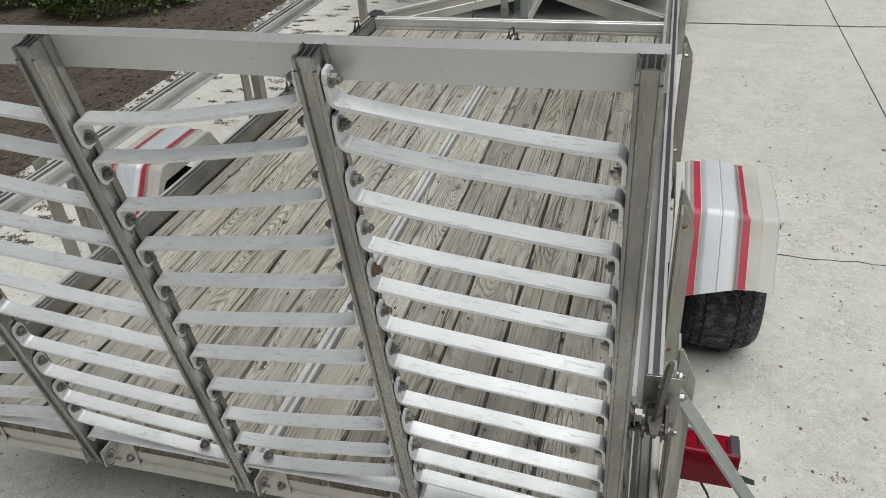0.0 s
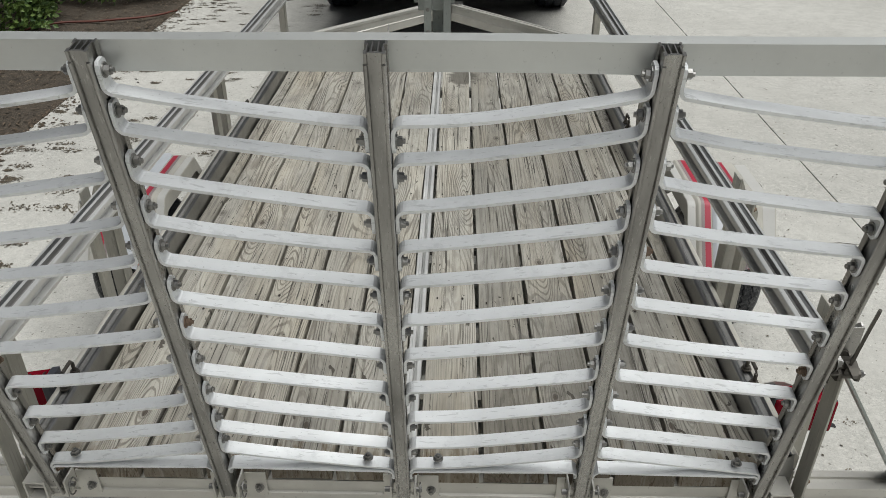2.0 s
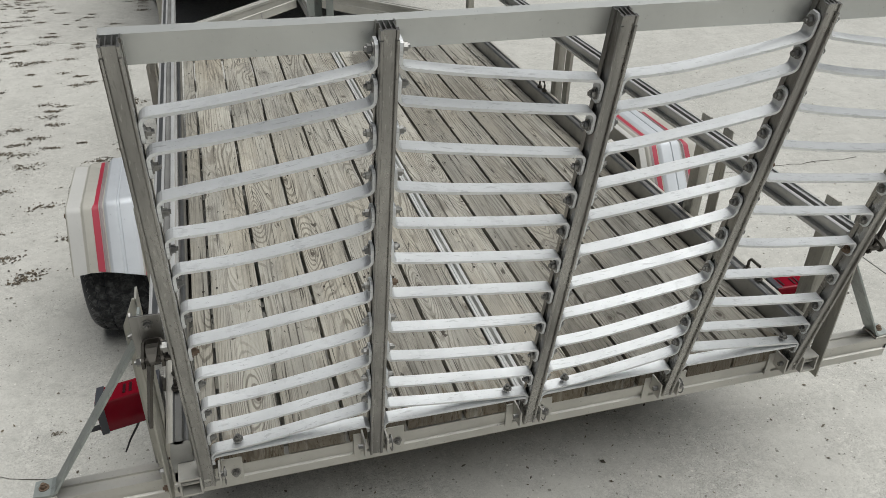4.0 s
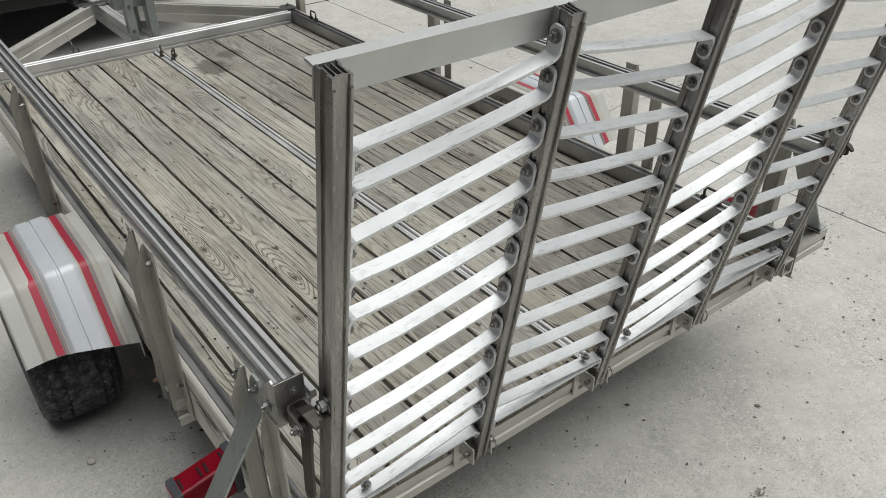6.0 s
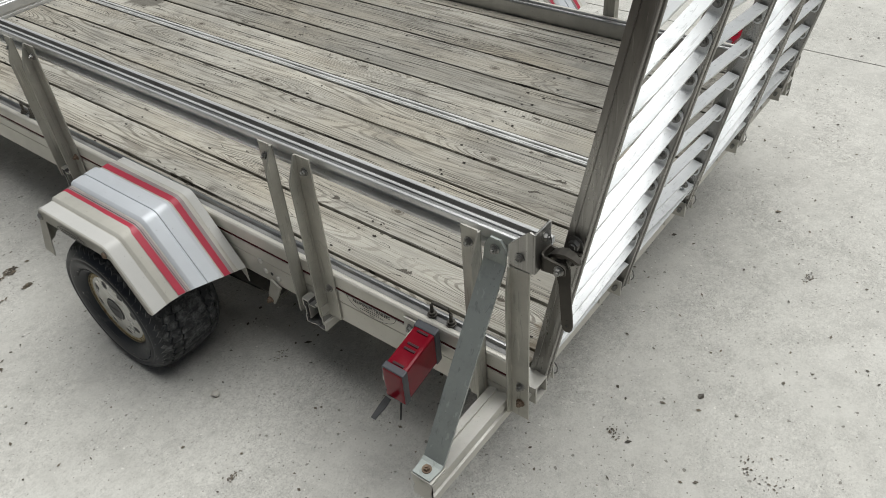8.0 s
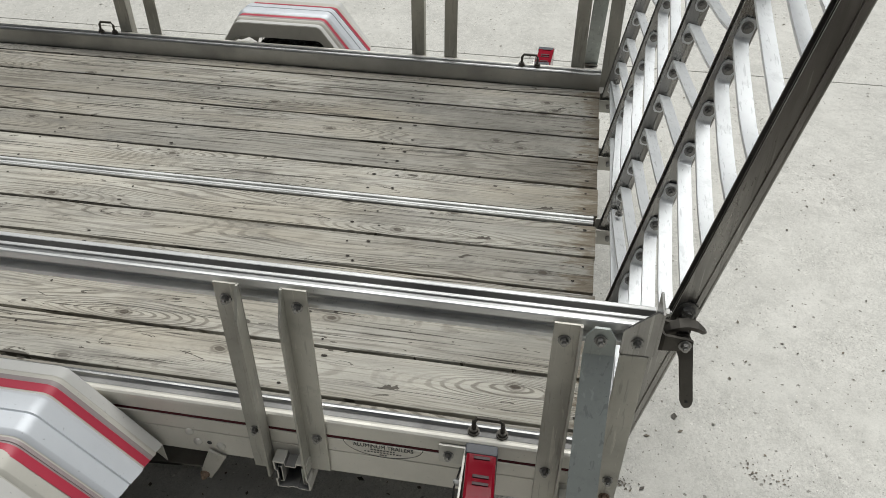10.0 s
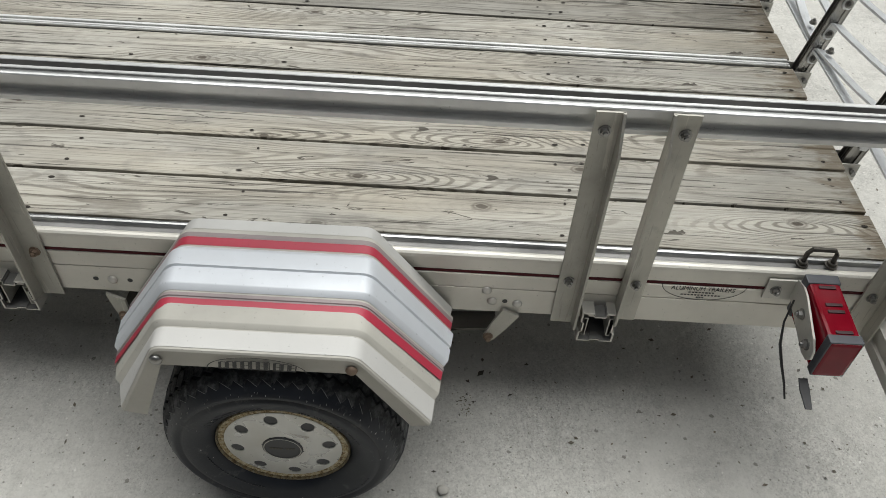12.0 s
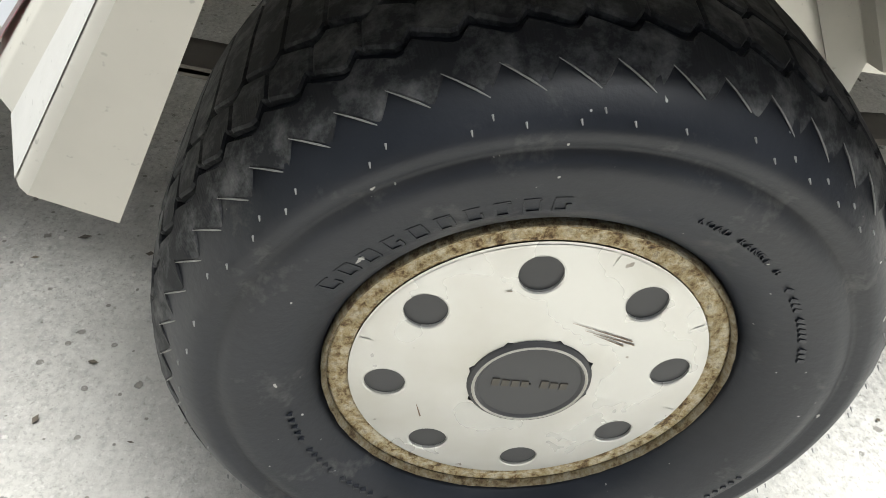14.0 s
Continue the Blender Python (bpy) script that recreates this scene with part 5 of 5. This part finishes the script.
    for j in range(46):
        a = radians(250 - 2.6 * j) if j < 23 else radians(-20 - 2.3 * (j - 23))
        ca, sa = math.cos(a), math.sin(a)
        r = 0.139 if j < 23 else 0.1655
        p = Vector((-r * ca if s < 0 else r * ca, r * sa))
        if j % 6 == 5:
            continue
        box(bm, *sorted((c.x + X * 0.112, c.x + X * (0.1172 if j < 23 else 0.1238))), c.y + p.x - 0.0016, c.y + p.x + 0.0016, c.z + p.y - 0.0011, c.z + p.y + 0.0011)
    for j in range(15):
        a = radians(44 - 1.7 * j)
        if j in (1, 5, 11):
            continue
        p = Vector((s * 0.149 * math.cos(a), 0.149 * math.sin(a)))
        box(bm, *sorted((c.x + X * 0.117, c.x + X * 0.1203)), c.y + p.x - 0.0022, c.y + p.x + 0.0022, c.z + p.y - 0.0014, c.z + p.y + 0.0014)
    tagged(part("sidewall_lettering", bm, RUBBER, w, "tiny raised bars on the sidewall"), kind="stuff")
    # readable load mark, letter by letter round the wall
    if s < 0:
        word = "LOAD RANGE B"
        for i, ch in enumerate(word):
            if ch == " ":
                continue
            a = radians(72.5 - 2.0 * i)
            me = text_mesh(ch, 0.0062, RUBBER, 0.0008)
            ob = new("letter", me)
            ob.parent = w
            r = 0.149
            rot = Matrix(((0, 0, -1), (-1, 0, 0), (0, 1, 0))).to_4x4()
            ob.matrix_basis = Matrix.Translation(c + Vector((X * 0.1195, -r * math.cos(a), r * math.sin(a)))) @ Matrix.Rotation(radians(90) - a, 4, "X") @ rot
    w.matrix_basis = Matrix.Translation(c) @ Matrix.Diagonal((1, 1 / LONG, 1, 1)) @ Matrix.Translation(-c)
    return w


wheel(-1, 1.190)
wheel(1, 1.190)
bm = bmesh.new()
tube(bm, [(-0.90, 1.19, 0.2285), (0.90, 1.19, 0.2285)], 0.022, 12)
part("axle", bm, STEEL, trailer)
for s in (-1, 1):
    for k, (y0, y1, z) in enumerate(((0.80, 1.57, 0.245), (0.88, 1.50, 0.2375), (0.98, 1.40, 0.230))):
        bm = bmesh.new()
        arch = [(s * 0.79, y0 + (y1 - y0) * u, z - 0.02 * math.sin(math.pi * u)) for u in (0, 0.2, 0.4, 0.5, 0.6, 0.8, 1)]
        ribbon(bm, arch, 0.022, 0.007, (1, 0, 0))
        part("leaf_spring", bm, STEEL, trailer, "dark rusty spring leaf")
    for (ya, za), (yb, zb) in (((0.775, 0.318), (0.815, 0.236)), ((1.565, 0.300), (1.560, 0.240))):
        bm = bmesh.new()
        ribbon(bm, [(s * 0.826, ya, za), (s * 0.826, ya + (yb - ya) * 0.5, za + (zb - za) * 0.5), (s * 0.826, yb, zb)], [0.019, 0.017, 0.012], 0.006, (0, 0.9, 0.44))
        hanger = part("spring_hanger", bm, ALU_DULL, trailer, "dull grey spring shackle plate")
        bolt(hanger, (s * 0.829, yb, zb + 0.008), (s, 0, 0), RUSTY_MESH)


# ---- tail lamps ----
def tail_lamp(s):
    y0, y1, xa, xb, z0, z1 = 0.184, 0.241, 0.836, 0.974, 0.366, 0.457
    bm = bmesh.new()
    box(bm, *sorted((s * xa, s * xb)), y0, y1, z0, z1, 0.006)
    lamp = part("tail_lamp", bm, LENS, trailer, "boxy red tail lamp")
    for q in (0.17, 0.43, 0.53, 0.83):
        bm = bmesh.new()
        x = xa + (xb - xa) * q
        box(bm, *sorted((s * (x - 0.003), s * (x + 0.003))), y0 + 0.012, y1 - 0.015, z1 - 0.001, z1 + 0.0025, 0.001)
        part("lens_rib", bm, LENS_DARK, lamp)
    bm = bmesh.new()
    box(bm, *sorted((s * (xa - 0.004), s * (xa + 0.016))), y0 + (-0.002 if s < 0 else 0.004), y1 + 0.002, z0 - 0.002, z1 + 0.002, 0.003)
    part("end_cap", bm, LAMP_CAP, lamp, "dark grey plastic end cap")
    bm = bmesh.new()
    box(bm, *sorted((s * (xb - 0.019), s * (xb - 0.002))), y0 + (-0.0015 if s < 0 else 0.004), y1 + 0.0015, z0 - 0.0015, z1 + 0.0015, 0.002)
    part("end_cap", bm, LAMP_CAP, lamp, "dark grey plastic end cap")
    bm = bmesh.new()
    pts = [(0.8265, 0.41), (0.8265, 0.455), (0.85, 0.462), (0.87, 0.460), (0.945, 0.432), (0.962, 0.418), (0.965, 0.40), (0.955, 0.386), (0.935, 0.382), (0.86, 0.40)]
    lo = [bm.verts.new((s * x, 0.2500, z)) for x, z in pts]
    hi = [bm.verts.new((s * x, 0.2540, z)) for x, z in pts]
    n = len(pts)
    for i in range(n):
        bm.faces.new((lo[i], lo[(i + 1) % n], hi[(i + 1) % n], hi[i]))
    bm.faces.new(lo)
    bm.faces.new(hi)
    box(bm, *sorted((s * 0.8215, s * 0.8265)), 0.2500, 0.305, 0.400, 0.450, 0.001)
    br = part("bracket", bm, ALU_SIDE, lamp, "white aluminium lamp bracket")
    bolt(br, (s * 0.8265, 0.286, 0.424), (s, 0, 0))
    for x, z in ((0.885, 0.428), (0.938, 0.408)):
        bolt(br, (s * x, 0.2542, z), (0, 1, 0))
    bm = bmesh.new()
    tube(bm, [(s * 0.850, 0.258, 0.425), (s * 0.870, 0.268, 0.385), (s * 0.89, 0.266, 0.345), (s * 0.91, 0.256, 0.310), (s * 0.93, 0.246, 0.280), (s * 0.945, 0.238, 0.25)], [0.002, 0.002, 0.003, 0.003, 0.0025, 0.002], 6)
    part("cable", bm, BLACK, lamp, "loose black lamp cable")
    bm = bmesh.new()
    ribbon(bm, [(s * 0.965, 0.245, 0.345), (s * 0.985, 0.245, 0.338), (s * 1.02, 0.245, 0.330)], [0.008, 0.009, 0.006], 0.003, (0, 1, 0))
    part("lamp_tab", bm, BLACK, lamp)
    # the whole lamp droops towards its outer end
    for ob in (lamp, *(o for o in lamp.children if o.name.split(".")[0] in ("lens_rib", "end_cap"))):
        for v in ob.data.vertices:
            v.co.z += (0.018 if s < 0 else -0.004) * (xb - abs(v.co.x)) / (xb - xa)
            v.co.y += 0.009 * (xb - abs(v.co.x)) / (xb - xa)
    return lamp


tail_lamp(-1)
tail_lamp(1)

# ---- maker's plate lettering on the side beam ----
bm = bmesh.new()
cy, cz = 0.417, 0.4185


def ink_bar(y0, z0, y1, z1, w):
    d = Vector((y1 - y0, z1 - z0)).orthogonal().normalized() * w
    bm.faces.new([bm.verts.new((-0.8206, a, b)) for a, b in ((y0 - d.x, z0 - d.y), (y1 - d.x, z1 - d.y), (y1 + d.x, z1 + d.y), (y0 + d.x, z0 + d.y))])


arc = [(cy + 0.080 * math.cos(t), cz + 0.040 * math.sin(t)) for t in (math.pi + math.pi * j / 30 for j in range(31))]
for (y0, z0), (y1, z1) in zip(arc, arc[1:]):
    ink_bar(y0, z0, y1, z1, 0.0007)
for w, z, count in ((0.052, 0.3985, 8), (0.078, 0.3915, 12), (0.016, 0.3850, 3)):
    for j in range(count):
        a = cy + w / 2 - w * j / count
        ink_bar(a, z, a - w / count * random.uniform(0.55, 0.8), z, 0.0017)
decal = part("maker_decal", bm, INK, trailer, "black half-oval maker's decal")
ob = new("lettering", text_mesh("ALUMINUM TRAILERS", 0.0150, INK, 0.0003))
ob.parent = decal
ob.matrix_basis = Matrix.Translation((-0.8208, cy, 0.4085)) @ Matrix(((0, 0, -1), (-1, 0, 0), (0, 1, 0))).to_4x4() @ Matrix.Diagonal((0.85, 1, 1, 1))

# ---- tongue ----
ARM = [(-0.025, 0.0), (-0.01, 0.0), (-0.008, -0.004), (0.008, -0.004), (0.01, 0.0), (0.025, 0.0), (0.025, -0.014), (0.02, -0.018), (0.02, -0.05), (0.025, -0.054), (0.025, -0.1), (-0.025, -0.1), (-0.025, -0.054), (-0.02, -0.05), (-0.02, -0.018), (-0.025, -0.014)]
for s in (-1, 1):
    bm = bmesh.new()
    sweep(bm, ARM, (s * 0.80, 3.16, 0.462), (s * 0.075, 3.95, 0.462))
    part("tongue_arm", bm, ALU_SIDE, trailer)
    bm = bmesh.new()
    pts = [(0.83, 3.10), (0.83, 3.20), (0.78, 3.215), (0.73, 3.15), (0.73, 3.122)]
    lo = [bm.verts.new((s * x, y, 0.4635)) for x, y in pts]
    hi = [bm.verts.new((s * x, y, 0.4675)) for x, y in pts]
    for i in range(5):
        bm.faces.new((lo[i], lo[(i + 1) % 5], hi[(i + 1) % 5], hi[i]))
    bm.faces.new(lo)
    bm.faces.new(hi)
    g = part("gusset", bm, ALU, trailer)
    bolt(g, (s * 0.80, 3.175, 0.4675), (0, 0, 1))
    bm = bmesh.new()
    box(bm, *sorted((s * 0.835, s * 0.875)), 3.13, 3.18, 0.33, 0.37, 0.004)
    part("marker_lamp", bm, BLACK, trailer, "small black side marker lamp")
bm = bmesh.new()
sweep(bm, ARM, (0.0, 3.125, 0.455), (0.0, 4.22, 0.455))
part("tongue_beam", bm, ALU_RAIL, trailer)
bm = bmesh.new()
box(bm, -0.13, 0.13, 3.93, 4.0, 0.4625, 0.4685, 0.002)
part("tongue_plate", bm, ALU, trailer)
bm = bmesh.new()
for x0, x1 in ((-0.085, -0.045), (0.02, 0.06)):
    box(bm, x0, x1, 3.14, 3.152, 0.40, 0.86, 0.002)
box(bm, -0.044, 0.019, 3.30, 3.36, 0.44, 0.90, 0.004)
box(bm, 0.05, 0.056, 3.152, 3.32, 0.47, 0.80, 0.002)
stand = part("winch_stand", bm, GALV, trailer, "galvanised steel winch stand on the tongue")
bm = bmesh.new()
box(bm, -0.12, 0.04, 3.20, 3.29, 0.60, 0.74, 0.006)
tube(bm, [(-0.14, 3.24, 0.67), (0.08, 3.24, 0.67)], 0.035, 16)
part("winch_drum", bm, GALV, stand)
for z in (0.5, 0.62, 0.7):
    bolt(stand, (-0.065, 3.139, z), (0, -1, 0))
bm = bmesh.new()
tube(bm, [(-0.31, 3.45, 0.41 + 0.012 * math.sin(0)), (-0.312, 3.45, 0.37), (-0.30, 3.45, 0.345), (-0.285, 3.45, 0.355), (-0.285, 3.45, 0.385)], 0.005, 8)
tube(bm, [(-0.31, 3.52, 0.44), (-0.31, 3.47, 0.42), (-0.31, 3.45, 0.41)], 0.003, 6)
part("chain_hook", bm, BOLT, trailer)
bm = bmesh.new()
box(bm, -0.04, 0.04, 4.18, 4.40, 0.40, 0.47, 0.012)
part("coupler", bm, STEEL, trailer)


# ---- tow vehicle ----
def truck():
    top = new("pickup_truck")
    top.location = (0, 0, 0)
    tagged(top, "dark pickup truck parked with the trailer hitched behind", "truck")
    bm = bmesh.new()
    side = [(4.62, 0.50), (4.62, 1.12), (7.0, 1.14), (7.25, 1.75), (8.9, 1.75), (9.55, 1.15), (10.7, 1.02), (10.8, 0.55), (10.3, 0.42), (5.2, 0.42)]
    rows = []
    for x, k in ((-0.98, 0.97), (-0.92, 1.0), (0.92, 1.0), (0.98, 0.97)):
        rows.append([bm.verts.new((x, y, 0.42 + (z - 0.42) * k)) for y, z in side])
    for q, w in zip(rows, rows[1:]):
        for i in range(len(side)):
            bm.faces.new((q[i], q[(i + 1) % len(side)], w[(i + 1) % len(side)], w[i]))
    bm.faces.new(rows[0])
    bm.faces.new(rows[-1])
    part("body", bm, CAR, top)
    bm = bmesh.new()
    box(bm, -0.9, 0.9, 4.45, 4.62, 0.42, 0.66, 0.03)
    part("bumper", bm, STEEL, top, "dark steel rear bumper")
    bm = bmesh.new()
    box(bm, -0.78, 0.78, 7.03, 7.10, 1.25, 1.66, 0.02)
    part("rear_window", bm, GLASS, top)
    bm = bmesh.new()
    box(bm, -0.7, 0.7, 4.66, 10.4, 0.30, 0.45, 0.02)
    part("chassis", bm, BLACK, top)
    bm = bmesh.new()
    box(bm, -0.035, 0.035, 4.40, 4.75, 0.33, 0.40, 0.004)
    part("tow_bar", bm, BLACK, top)
    for x in (-0.90, 0.90):
        for y in (5.78, 9.6):
            bm = bmesh.new()
            r = 0.385
            prof = [(-0.125, 0.22), (-0.135, 0.28), (-0.13, 0.35), (-0.11, r - 0.006), (-0.075, r), (-0.073, r - 0.01), (-0.062, r - 0.01), (-0.06, r), (-0.01, r), (-0.008, r - 0.01), (0.008, r - 0.01), (0.01, r), (0.06, r), (0.062, r - 0.01), (0.073, r - 0.01), (0.075, r), (0.11, r - 0.006), (0.13, 0.35), (0.135, 0.28), (0.125, 0.22)]
            lathe(bm, prof, (x, y, r), 56)
            wl_ = part("wheel", bm, RUBBER, top, "black road tyre")
            bm = bmesh.new()
            lathe(bm, [(-0.09, 0.001), (-0.09, 0.222), (0.09, 0.222), (0.09, 0.001)], (x, y, r), 40, closed=False)
            part("rim", bm, STEEL, wl_)
    return top


truck()
